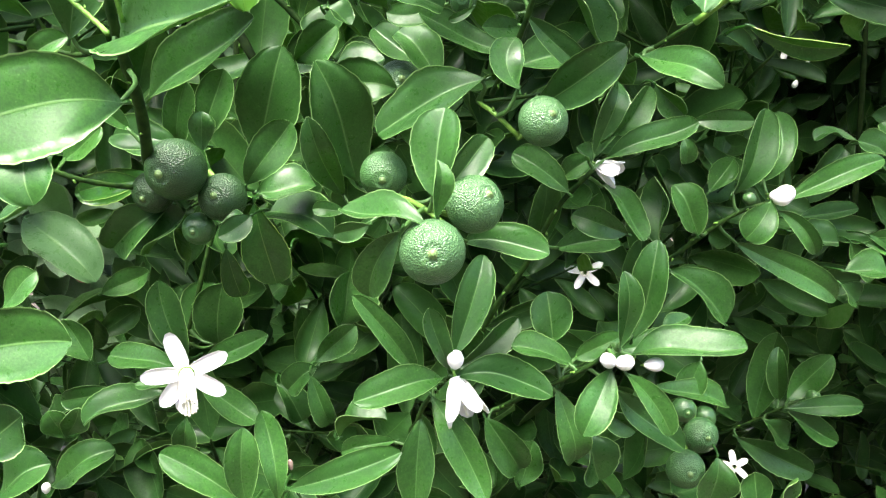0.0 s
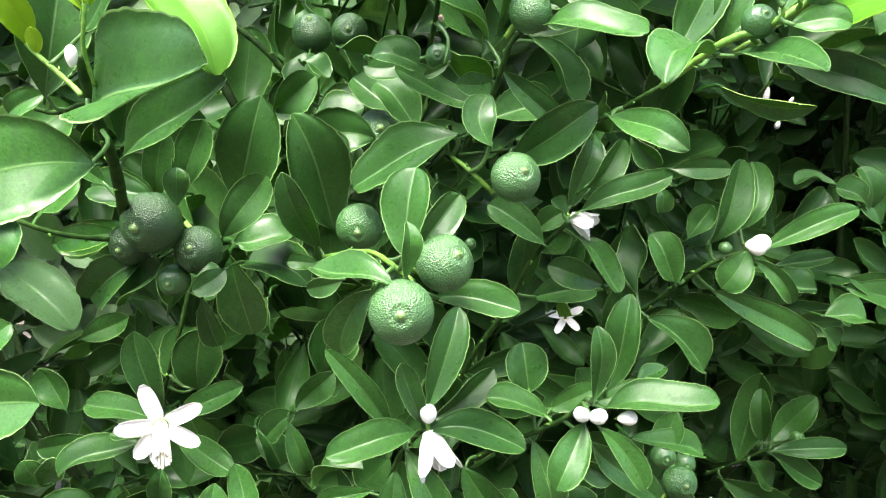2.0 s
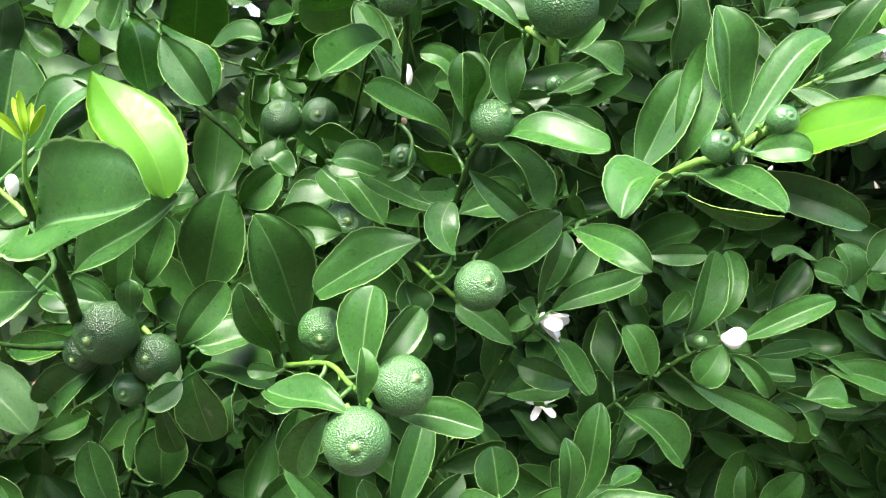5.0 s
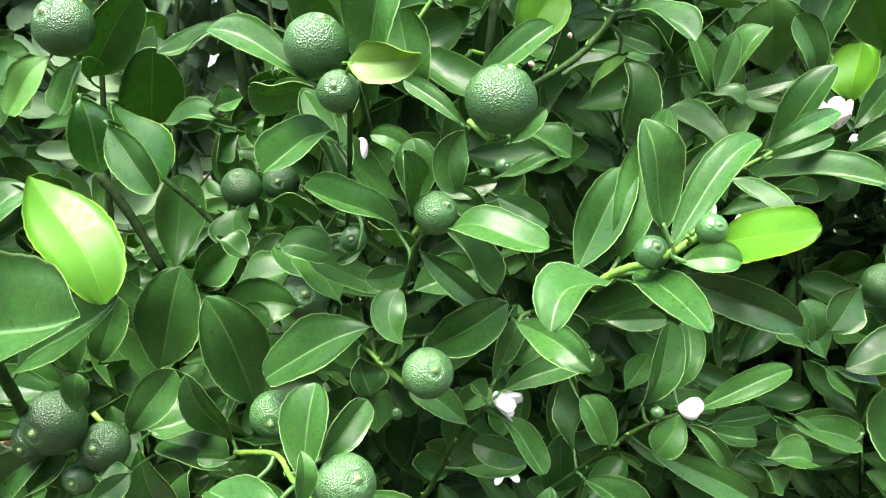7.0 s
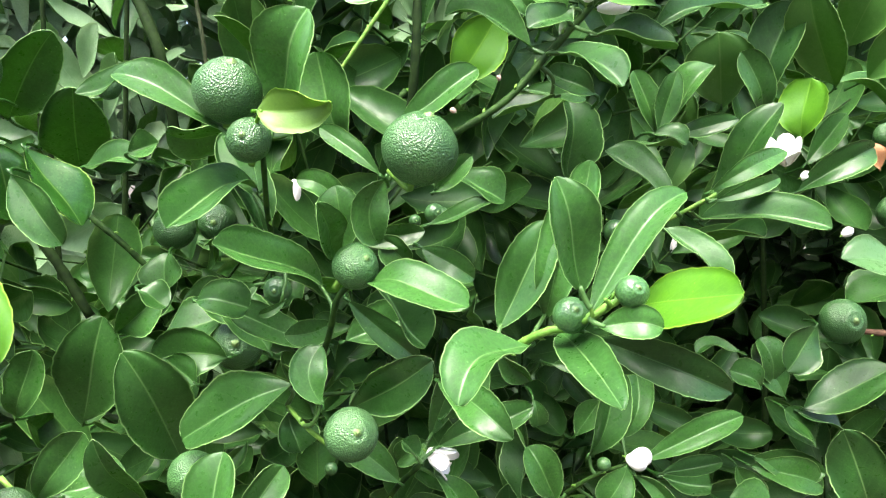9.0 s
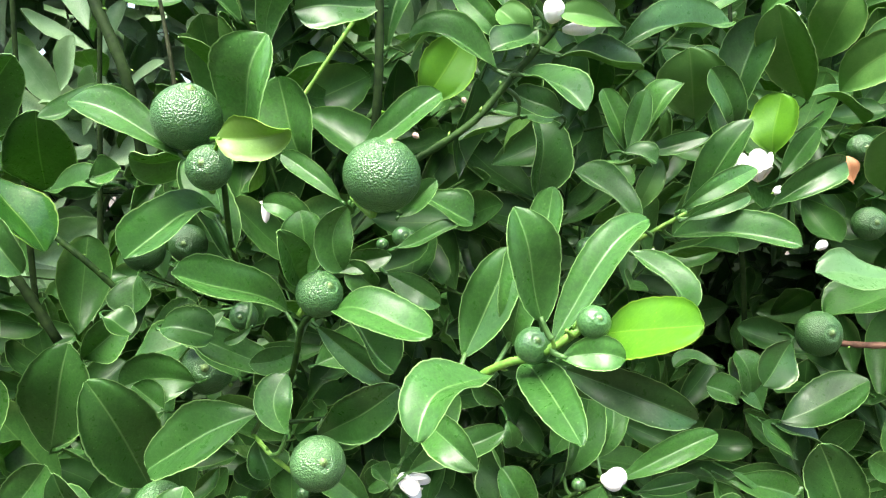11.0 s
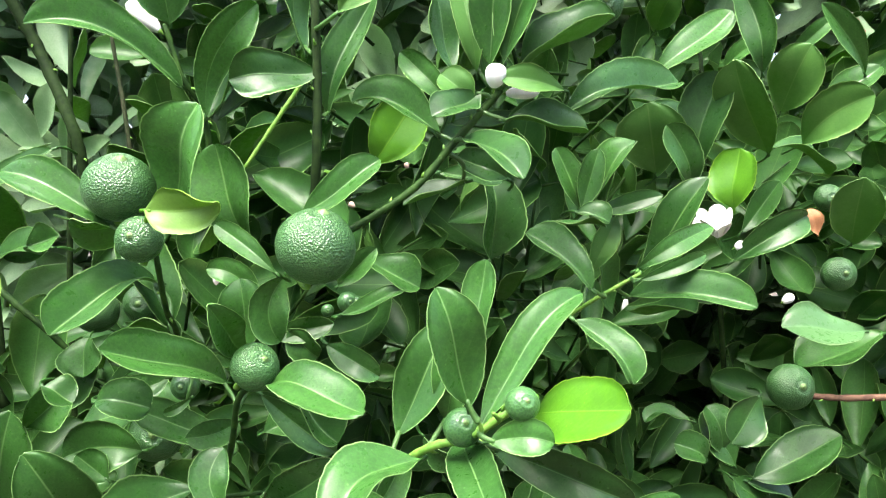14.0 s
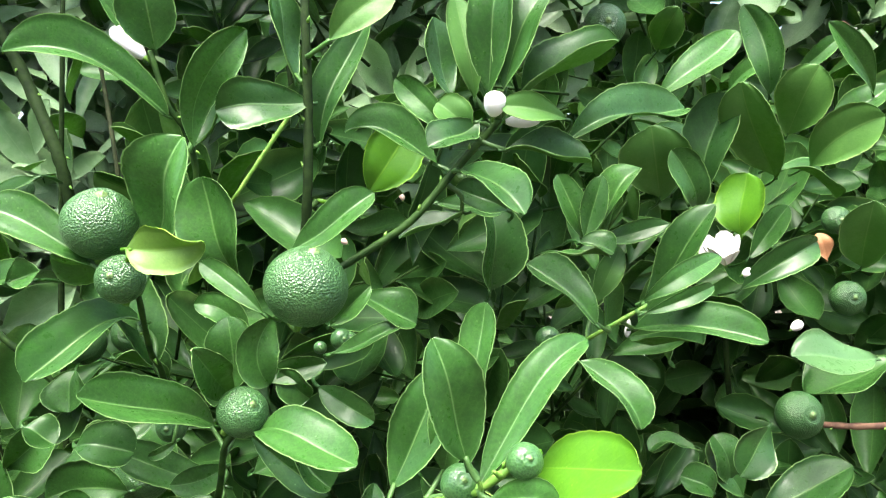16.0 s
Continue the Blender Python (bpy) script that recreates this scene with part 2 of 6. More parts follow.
def add_leaf(bm, base, tip, width, roll=0.0, fold=14.0, bend=0.10, twist=0.0, wave=0.0, rows=64, cols=10, stalk=True, flip=False, widest=0.6, sweep=0.0):
    """A blade of two skins, upper and lower, from base to tip. roll: degrees by which its face turns from the viewer's side (-y);
    fold: degrees by which each half lifts from the midrib; bend: how far the middle rises towards the face, sweep: how far it bows in the blade's plane, as shares of the length."""
    base, tip = Vector(base), Vector(tip)
    axis = tip - base
    length = axis.length
    axis.normalize()
    face = Vector((0.0, -0.95, 0.31))
    face = (face - axis * face.dot(axis))
    if face.length < 1e-3:
        face = Vector((0, 0, 1)) - axis * axis.z
    face.normalize()
    face = Matrix.Rotation(radians(roll), 3, axis) @ face
    side = axis.cross(face)
    uv = bm.loops.layers.uv.verify()
    rise, spread = math.sin(radians(fold)), math.cos(radians(fold))
    sway = 0.045 * math.sin(base.x * 777 + base.z * 333)
    seed = base.x * 91 + base.z * 57 + tip.y * 33
    skins = []
    for skin, off in ((0, 0.00018), (1, -0.00018)):
        grid = []
        for i in range(rows + 1):
            v = 0.5 - 0.5 * math.cos(math.pi * i / rows)
            w = leaf_profile(0.004 + 0.992 * v, widest) * width / 2
            w *= 1 + 0.015 * math.sin(v * 11 + seed) + ((0.009 * math.sin(v * 41 + seed * 2) - 0.022 * abs(math.sin(v * 34 + seed * 3)) ** 6) if rows > 12 else 0.0)
            turn = radians(twist) * (v - 0.5)
            ahead = axis + (side * sweep + face * bend) * (4 - 8 * v)
            s = ahead.cross(face).normalized()
            f = s.cross(ahead).normalized()
            s, f = s * math.cos(turn) + f * math.sin(turn), f * math.cos(turn) - s * math.sin(turn)
            mid = base + axis * (length * v) + (side * sweep + face * bend) * (length * 4 * v * (1 - v)) + face * (length * sway * math.sin(2 * math.pi * v))
            line = []
            for j in range(cols + 1):
                u = math.copysign(abs(j / cols * 2 - 1) ** 1.5, j / cols * 2 - 1) if cols > 2 else j - 1.0
                a = abs(u)
                pull = (0.022 * a * a + 0.014 * math.exp(-((u / 0.35) ** 2))) * length * v**14
                up = rise * w * ((math.sqrt(a * a + 0.008) - 0.0894) / 0.9146 + 0.10 * math.sin(math.pi * a)) + wave * width * math.sin(v * 9 + seed + 1.4 * u) * a * a
                line.append(bm.verts.new(mid + s * (u * w * spread) + f * (up + off) - axis * pull))
            grid.append(line)
        skins.append(grid)
        for i in range(rows):
            for j in range(cols):
                q = [grid[i][j], grid[i][j + 1], grid[i + 1][j + 1], grid[i + 1][j]]
                c = [(j, i), (j + 1, i), (j + 1, i + 1), (j, i + 1)]
                if skin == 0:
                    q, c = [q[0], q[3], q[2], q[1]], [c[0], c[3], c[2], c[1]]
                face_ = bm.faces.new(q)
                face_.material_index = skin if not flip else 1 - skin
                face_.smooth = True
                for loop, (a, b) in zip(face_.loops, c):
                    loop[uv].uv = (0.5 + 0.5 * math.copysign(abs(a / cols * 2 - 1) ** (1.5 if cols > 2 else 1.0), a / cols * 2 - 1), b / rows)
    up, low = skins
    for i in range(rows):
        for j, turned in ((0, False), (cols, True)):
            q = [up[i][j], up[i + 1][j], low[i + 1][j], low[i][j]]
            if turned:
                q.reverse()
            f = bm.faces.new(q)
            f.smooth = True
            for loop in f.loops:
                loop[uv].uv = (0.0, 0.5)
    for j in range(cols):
        f = bm.faces.new([up[rows][j], up[rows][j + 1], low[rows][j + 1], low[rows][j]])
        for loop in f.loops:
            loop[uv].uv = (0.0, 0.5)
    if stalk:
        add_tube(bm, [base - axis * min(0.003, length * 0.08) - face * 0.0006, base + axis * length * 0.03 - face * 0.0006], [0.0008, 0.0006], 5, uv_at=(0.3, 0.5))
    return bm


def add_tube(bm, points, radii, sides=8, uv_at=None, index=0):
    points = [Vector(p) for p in points]
    uv = bm.loops.layers.uv.verify()
    rings = []
    ahead = None
    for i, p in enumerate(points):
        d = (points[min(i + 1, len(points) - 1)] - points[max(i - 1, 0)]).normalized()
        ref = Vector((0, 1, 0)) if abs(d.y) < 0.9 else Vector((1, 0, 0))
        a = d.cross(ref).normalized()
        b = d.cross(a)
        rings.append([bm.verts.new(p + (a * math.cos(k) + b * math.sin(k)) * radii[i]) for k in (2 * math.pi * n / sides for n in range(sides))])
    faces = []
    for r0, r1 in zip(rings, rings[1:]):
        for n in range(sides):
            faces.append(bm.faces.new([r0[n], r0[(n + 1) % sides], r1[(n + 1) % sides], r1[n]]))
    faces.append(bm.faces.new(rings[0][::-1]))
    faces.append(bm.faces.new(rings[-1]))
    for f in faces:
        f.smooth = True
        f.material_index = index
        for loop in f.loops:
            loop[uv].uv = uv_at or (0.0, 0.0)
    return bm


def glide(points, steps=5):
    """A smooth line through the points."""
    pts = [Vector(p) for p in points]
    if len(pts) == 2:
        pts = [pts[0], (pts[0] + pts[1]) / 2, pts[1]]
    pts = [pts[0] * 2 - pts[1]] + pts + [pts[-1] * 2 - pts[-2]]
    out = []
    for a, b, c, d in zip(pts, pts[1:], pts[2:], pts[3:]):
        for k in range(steps):
            t = k / steps
            out.append(0.5 * (2 * b + (c - a) * t + (2 * a - 5 * b + 4 * c - d) * t * t + (3 * b - 3 * c + d - a) * t**3))
    out.append(pts[-2])
    return out


TWIGS = []


def twig(parent, points, thick, thin, mat=None, name="twig"):
    line = glide(points)
    n = len(line) - 1
    radii = [(thick + (thin - thick) * i / n) * (1 + 0.10 * math.sin(i * 2.7 + thick * 9000)) for i in range(n + 1)]
    bm = add_tube(bmesh.new(), line, radii, 8)
    if name == "twig":
        # pale buds sit at the nodes
        run = 0.0
        for i in range(1, n):
            run += (line[i] - line[i - 1]).length
            if run > 0.014:
                run = 0.0
                ahead = (line[i] - line[i - 1]).normalized()
                out = (Matrix.Rotation(i * 2.4, 3, ahead) @ ahead.orthogonal()).normalized()
                r = min(radii[i], 0.0013)
                foot = line[i] + out * (radii[i] - 0.4 * r)
                add_tube(bm, [foot, foot + (out + ahead * 0.7) * r * 0.9, foot + (out + ahead) * r * 1.5], [r * 0.6, r * 0.45, r * 0.1], 6, index=1)
    made = part(name, bm, (mat or GREEN_WOOD, PALE_WOOD), parent)
    TWIGS.append((made, line))
    return made


OUTER = []


def leaf(parent, base, tip, width, roll=0.0, fold=14.0, bend=0.10, twist=0.0, young=False, dry=False, wet=False, flip=False, pale=False, lime=False, bare=False, wave=0.045, widest=0.6, sweep=0.0):
    OUTER.append((Vector(base) + Vector(tip)) / 2)
    skins = (DRY_LEAF, DRY_LEAF) if dry else (LIME_LEAF, LIME_LEAF) if lime else (YOUNG_TOP, YOUNG_UNDER) if young else (PALE_GLARE_LEAF, PALE_GLARE_LEAF) if pale else (LEAF_WET if wet else LEAF_TOP, LEAF_UNDER)
    bm = add_leaf(bmesh.new(), base, tip, width, roll, fold, bend, twist, wave, stalk=not bare, flip=flip, widest=widest, sweep=sweep)
    near, holder = min(((p - Vector(base)).length, n) for n, (_, line) in enumerate(TWIGS) for p in line)
    if 0.003 < near < 0.028 and not dry and not bare:
        line = TWIGS[holder][1]
        foot = min(line, key=lambda p: (p - Vector(base)).length)
        way = (Vector(tip) - Vector(base)).normalized()
        stalk = glide([foot, (foot + Vector(base)) / 2 - way * near * 0.15, Vector(base) + way * 0.002], 3)
        add_tube(bm, stalk, [0.0012 - 0.0004 * i / (len(stalk) - 1) for i in range(len(stalk))], 6, uv_at=(0.021, 0.5))
    elif near >= 0.028 and not dry and not bare:
        # its stalk runs back to the inner twigs
        way = (Vector(tip) - Vector(base)).normalized()
        foot = Vector(base)
        stalk = glide([foot + way * 0.002, foot - way * 0.002 + Vector((0, 0.002, 0)), foot - way * 0.004 + Vector((0, 0.010, -0.001)), foot - way * 0.004 + Vector((0, 0.022, -0.003))], 3)
        add_tube(bm, stalk, [0.0006 + 0.0003 * i / (len(stalk) - 1) for i in range(len(stalk))], 6, uv_at=(0.3, 0.5))
    return part("leaf", bm, skins, TWIGS[holder][0] if near < 0.03 else parent, "tiny new lime-yellow leaf" if lime else "young yellow-green leaf" if young else "dry brown leaf" if dry else "broad grey-green leaf, pale with glare put into its colour" if pale else "leaf wet with rain" if wet else "")


def citrus(place, size, towards, tone=(1, 1, 1), stem=None, squash=0.94, label=""):
    """A green fruit with its scar turned towards the given way; its stalk, if any, runs to the point stem."""
    way = Vector(towards).normalized()
    root = new("citrus_fruit")
    root.matrix_world = Matrix.Translation(place) @ way.to_track_quat("Z", "X").to_matrix().to_4x4()
    r = size / 2
    bm = bmesh.new()
    bmesh.ops.create_uvsphere(bm, u_segments=48, v_segments=48, radius=r)
    for v in bm.verts:
        n = v.co.normalized()
        polar = math.acos(max(-1, min(1, n.z)))
        k = 1 + 0.022 * math.exp(-(((polar - 0.42) / 0.10) ** 2)) - 0.040 * math.exp(-(((polar - 0.25) / 0.07) ** 2))
        k += 0.012 * noise.noise(n * 2.2 + Vector(place) * 40)
        v.co = n * r * k
        v.co.z *= squash
    for f in bm.faces:
        f.smooth = True
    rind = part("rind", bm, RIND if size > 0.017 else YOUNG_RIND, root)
    # for some fruits the tone also carries leaf shade or sheen
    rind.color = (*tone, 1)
    bm = bmesh.new()
    top = r * squash * 0.975
    ring = [(0.0, 0.0), (0.15, 0.0), (0.135, 0.035), (0.075, 0.05), (0.06, 0.085), (0.035, 0.095), (0.0, 0.1)]
    last = None
    for q, h in ring[1:-1]:
        now = [bm.verts.new((q * r * math.cos(a), q * r * math.sin(a), top + h * r)) for a in (2 * math.pi * i / 12 for i in range(12))]
        if last:
            for i in range(12):
                bm.faces.new([last[i], last[(i + 1) % 12], now[(i + 1) % 12], now[i]]).smooth = True
        last = now
    bm.faces.new(last)
    part("style_scar", bm, SCAR, root, "pale raised scar at the fruit's tip")
    if stem:
        inv = root.matrix_world.inverted()
        end = inv @ Vector(stem)
        start = Vector((0, 0, -r * squash * 0.93))
        part("stalk", add_tube(bmesh.new(), glide([start, start + Vector((0, 0, -r * 0.25)), end], 4), [0.0019] * 2 + [0.0014] * 7, 7), PALE_WOOD, root)
    return tagged(root, label or "small unripe green citrus fruit with pitted rind on its twig", "fruit", "green fruits on the bush")


# the ground and the bush ---------------------------------------------------
bm = bmesh.new()
bmesh.ops.create_grid(bm, x_segments=40, y_segments=40, size=1.0)
for v in bm.verts:
    far = v.co.length
    v.co *= 4 + 200 * far**3
    v.co.z = 0.03 * noise.noise(v.co * 0.8) - 0.002
ground = tagged(part("ground", bm, SOIL), "dark bare soil under the bush", "ground", kind="structure")

# unseen plain wall added behind the viewer; closes the garden, blocks low sky
bm = bmesh.new()
bmesh.ops.create_cube(bm, size=1.0, matrix=Matrix.Translation((0, -2.6, 1.35)) @ Matrix.Diagonal((12, 0.2, 2.7, 1)))
bmesh.ops.bevel(bm, geom=bm.edges[:], offset=0.01, segments=2, affect="EDGES")
tagged(part("sky_block_wall", bm, PLASTER), "unseen plain grey plaster wall added to block the low sky", "wall", kind="structure")

bush = tagged(new("citrus_bush"), "dense green citrus bush with glossy leaves, fruit and blossom", "bush")

# twigs of the outer shoots
twig(bush, [(-0.0454, 0.3900, 0.9395), (-0.0228, 0.3700, 0.9460), (-0.0100, 0.3400, 0.9465), (-0.0001, 0.3300, 0.9411)], 0.0013, 0.0011, PALE_WOOD)
twig(bush, [(0.0763, 0.4100, 0.9542), (0.0611, 0.4300, 0.9307), (0.0471, 0.4500, 0.8948), (0.0294, 0.4700, 0.8603), (0.0062, 0.5200, 0.7872)], 0.0013, 0.0020, GREEN_WOOD)
twig(bush, [(0.1921, 0.4650, 0.9300), (0.1684, 0.4700, 0.9192), (0.1409, 0.4850, 0.8919), (0.1141, 0.5000, 0.8645)], 0.0012, 0.0016, GREEN_WOOD)
twig(bush, [(0.0044, 0.3700, 0.8602), (-0.0128, 0.3900, 0.8280), (-0.0201, 0.4100, 0.7655)], 0.0010, 0.0015, GREEN_WOOD)
twig(bush, [(0.0838, 0.3800, 0.8712), (0.0736, 0.3900, 0.8557), (0.0424, 0.4200, 0.8265), (0.0289, 0.4500, 0.8052)], 0.0010, 0.0016, GREEN_WOOD)
twig(bush, [(0.2906, 0.6220, 0.7411), (0.2585, 0.6412, 0.7127), (0.2400, 0.6541, 0.6967)], 0.0010, 0.0015, GREEN_WOOD)
twig(bush, [(0.0356, 0.3860, 0.9725), (0.0257, 0.3850, 0.9820), (0.0165, 0.3950, 0.9886)], 0.0012, 0.0010, PALE_WOOD)
twig(bush, [(0.0205, 0.4100, 0.9880), (0.0529, 0.4000, 0.9932), (0.0825, 0.3700, 1.0066), (0.0993, 0.3300, 1.0210)], 0.0010, 0.0011, GREEN_WOOD)
twig(bush, [(0.0993, 0.3300, 1.0210), (0.1123, 0.3120, 1.0340), (0.1195, 0.3060, 1.0385), (0.1257, 0.3030, 1.0402), (0.1343, 0.3000, 1.0452), (0.1412, 0.2990, 1.0500), (0.1500, 0.3010, 1.0535)], 0.0014, 0.0016, PALE_WOOD)
twig(bush, [(0.1300, 0.3000, 1.0425), (0.1318, 0.2965, 1.0450), (0.1312, 0.2950, 1.0480)], 0.0011, 0.0006, PALE_WOOD)
twig(bush, [(0.1380, 0.2990, 1.0475), (0.1372, 0.2950, 1.0490), (0.1352, 0.2930, 1.0512)], 0.0011, 0.0006, PALE_WOOD)
twig(bush, [(-0.1871, 0.3700, 0.9612), (-0.1690, 0.3800, 0.9522), (-0.1473, 0.4000, 0.9454)], 0.0012, 0.0014, GREEN_WOOD)
twig(bush, [(0.0502, 0.3700, 1.0476), (0.0424, 0.3750, 1.0399), (0.0364, 0.3900, 1.0199), (0.0250, 0.4200, 0.9915)], 0.0012, 0.0015, GREEN_WOOD)
twig(bush, [(0.0146, 0.3700, 1.0990), (0.0119, 0.3900, 1.0749), (0.0100, 0.4100, 1.0632), (0.0046, 0.4400, 1.0379)], 0.0012, 0.0014, GREEN_WOOD)
twig(bush, [(0.0740, 0.3900, 1.1142), (0.0768, 0.3850, 1.1395), (0.0782, 0.3850, 1.1691), (0.0785, 0.3850, 1.2007), (0.0785, 0.3900, 1.2381)], 0.0020, 0.0017, OLD_WOOD)
twig(bush, [(0.0801, 0.3850, 1.1018), (0.0919, 0.3900, 1.1074), (0.1165, 0.3950, 1.1225), (0.1346, 0.4000, 1.1418), (0.1556, 0.4050, 1.1640)], 0.0015, 0.0017, GREEN_WOOD)
twig(bush, [(0.1749, 0.4650, 1.0427), (0.1979, 0.4600, 1.0573), (0.2071, 0.4500, 1.0652), (0.2288, 0.4450, 1.0777)], 0.0012, 0.0010, PALE_WOOD)
twig(bush, [(0.0325, 0.4600, 1.1342), (0.0504, 0.4600, 1.1590), (0.0683, 0.4600, 1.1836)], 0.0010, 0.0012, PALE_WOOD)
twig(bush, [(-0.1031, 0.5200, 1.2417), (-0.0881, 0.5200, 1.2107), (-0.0698, 0.5100, 1.1714), (-0.0636, 0.5100, 1.1465), (-0.0616, 0.5200, 1.1056)], 0.0036, 0.0033, OLD_WOOD)
twig(bush, [(-0.1533, 0.5200, 1.0685), (-0.1344, 0.5200, 1.0404), (-0.1172, 0.5200, 1.0083)], 0.0033, 0.0030, OLD_WOOD)
twig(bush, [(0.0093, 0.4200, 1.1983), (0.0155, 0.4200, 1.1754), (0.0222, 0.4250, 1.1632), (0.0238, 0.4300, 1.1430), (0.0215, 0.4400, 1.1170)], 0.0012, 0.0016, GREEN_WOOD)
twig(bush, [(0.5200, 0.6100, 0.9640), (0.4709, 0.6000, 0.9672), (0.4239, 0.6000, 0.9682), (0.3960, 0.6050, 0.9700)], 0.0028, 0.0022, BROWN_WOOD)
twig(bush, [(-0.1190, 0.3120, 1.0200), (-0.1191, 0.3050, 1.0328), (-0.1169, 0.3010, 1.0415), (-0.1154, 0.3000, 1.0491)], 0.0009, 0.0008, PALE_WOOD)
twig(bush, [(-0.1393, 0.5000, 0.9173), (-0.1480, 0.4980, 0.8930), (-0.1560, 0.4980, 0.8651), (-0.1725, 0.5100, 0.8211)], 0.0016, 0.0014, GREEN_WOOD)
twig(bush, [(-0.1581, 0.4400, 0.9185), (-0.1416, 0.3900, 0.9580), (-0.1294, 0.3500, 0.9886), (-0.1282, 0.3300, 1.0126), (-0.1253, 0.3150, 1.0315)], 0.0032, 0.0020, GREEN_WOOD)
twig(bush, [(-0.1320, 0.3300, 1.0165), (-0.1369, 0.3330, 1.0205), (-0.1443, 0.3340, 1.0271), (-0.1521, 0.3350, 1.0338), (-0.1565, 0.3380, 1.0370)], 0.0012, 0.0009, PALE_WOOD)
twig(bush, [(-0.1405, 0.3500, 1.0132), (-0.1574, 0.3600, 1.0093), (-0.1768, 0.3700, 1.0126), (-0.1970, 0.3800, 1.0161)], 0.0012, 0.0010, GREEN_WOOD)

twig(bush, [(-0.1383, 0.5600, 1.0741), (-0.1233, 0.5550, 1.0618), (-0.1060, 0.5500, 1.0481), (-0.0860, 0.5500, 1.0269)], 0.0022, 0.0020, GREEN_WOOD)
twig(bush, [(-0.0602, 0.5600, 1.2230), (-0.0554, 0.5550, 1.1951), (-0.0512, 0.5500, 1.1708), (-0.0492, 0.5500, 1.1472)], 0.0012, 0.0014, BARK)
twig(bush, [(0.0724, 0.4700, 1.1338), (0.0603, 0.4700, 1.1198), (0.0473, 0.4750, 1.1028)], 0.0016, 0.0018, GREEN_WOOD)
# fruit
# bluish sheen of the next three rinds is put into their tones
citrus((-0.0042, 0.3120, 0.9325), 0.0263, (0.03, -0.99, 0.14), (1.22, 1.16, 1.57), stem=(-0.0103, 0.3300, 0.9409))
citrus((0.0130, 0.3300, 0.9487), 0.0245, (0.50, -0.72, 0.48), (1.21, 1.15, 1.55), stem=(-0.0058, 0.3400, 0.9452))
citrus((0.0462, 0.3780, 0.9800), 0.0235, (0.31, -0.88, 0.37), (1.31, 1.25, 1.69), stem=(0.0351, 0.3860, 0.9716))
citrus((-0.0301, 0.4086, 0.9516), 0.0241, (0.02, -0.99, -0.12), (1.0115, 1.1240, 1.2142), stem=(-0.0383, 0.4188, 0.9394))
# the leaves' shade on the next three fruits is put into their darker tones
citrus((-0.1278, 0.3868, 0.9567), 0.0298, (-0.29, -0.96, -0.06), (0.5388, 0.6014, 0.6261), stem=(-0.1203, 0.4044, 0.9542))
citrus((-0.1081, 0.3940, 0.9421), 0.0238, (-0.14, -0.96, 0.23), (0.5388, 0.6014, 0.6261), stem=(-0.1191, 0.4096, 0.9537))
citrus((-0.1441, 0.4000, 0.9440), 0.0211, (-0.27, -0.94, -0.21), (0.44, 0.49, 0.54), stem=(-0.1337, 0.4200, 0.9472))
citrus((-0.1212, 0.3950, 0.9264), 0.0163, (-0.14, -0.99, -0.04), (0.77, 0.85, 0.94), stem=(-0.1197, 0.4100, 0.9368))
citrus((-0.0253, 0.4915, 0.9957), 0.0290, (0.12, -0.96, 0.25), (0.9362, 1.0396, 1.1993), stem=(-0.0146, 0.5009, 0.9829))
citrus((0.1574, 0.4600, 0.7861), 0.0214, (0.16, -0.97, 0.21), (0.90, 1.00, 1.10), stem=(0.1594, 0.4800, 0.7960))
citrus((0.1430, 0.4400, 0.7739), 0.0227, (0.00, -0.99, 0.15), (0.90, 1.00, 1.10), stem=(0.1571, 0.4700, 0.7852))
citrus((0.1524, 0.4800, 0.7941), 0.0161, (0.09, -0.99, 0.07), (0.81, 0.90, 0.99))
citrus((0.1694, 0.4900, 0.7847), 0.0146, (0.00, -1.00, 0.01), (0.81, 0.90, 0.99))
citrus((0.3118, 0.6412, 0.7367), 0.0122, (0.00, -0.90, 0.43), (1.1515, 1.2827, 1.1239))
citrus((0.0505, 0.3700, 1.0537), 0.0194, (0.57, -0.68, 0.46), (0.95, 1.05, 1.16), stem=(0.0407, 0.3800, 1.0434))
citrus((0.1268, 0.3050, 1.0438), 0.0126, (0.12, -0.86, 0.50), (0.95, 1.04, 1.16), stem=(0.1327, 0.3200, 1.0371))
citrus((0.1447, 0.2950, 1.0529), 0.0110, (0.20, -0.88, 0.42), (1.0, 1.1, 1.25), stem=(0.1462, 0.3080, 1.0461))
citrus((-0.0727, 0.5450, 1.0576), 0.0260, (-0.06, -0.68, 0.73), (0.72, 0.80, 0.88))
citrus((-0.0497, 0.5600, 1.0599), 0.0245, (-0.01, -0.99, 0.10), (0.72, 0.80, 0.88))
citrus((0.0882, 0.4200, 1.0715), 0.0071, (0.22, -0.90, 0.38), (0.81, 0.90, 0.99))
citrus((0.0283, 0.4600, 0.9337), 0.0070, (-0.01, -0.94, 0.34), (0.90, 1.00, 1.10))
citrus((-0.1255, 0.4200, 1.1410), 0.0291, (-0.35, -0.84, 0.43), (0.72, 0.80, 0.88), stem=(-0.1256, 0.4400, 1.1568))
citrus((0.0004, 0.3750, 1.1258), 0.0280, (0.26, -0.48, 0.84), (0.77, 0.86, 0.95), stem=(0.0067, 0.3800, 1.1144))
citrus((0.0101, 0.3650, 1.1056), 0.0180, (-0.12, -0.97, 0.23), (0.77, 0.85, 0.94), stem=(0.0097, 0.3700, 1.0957))
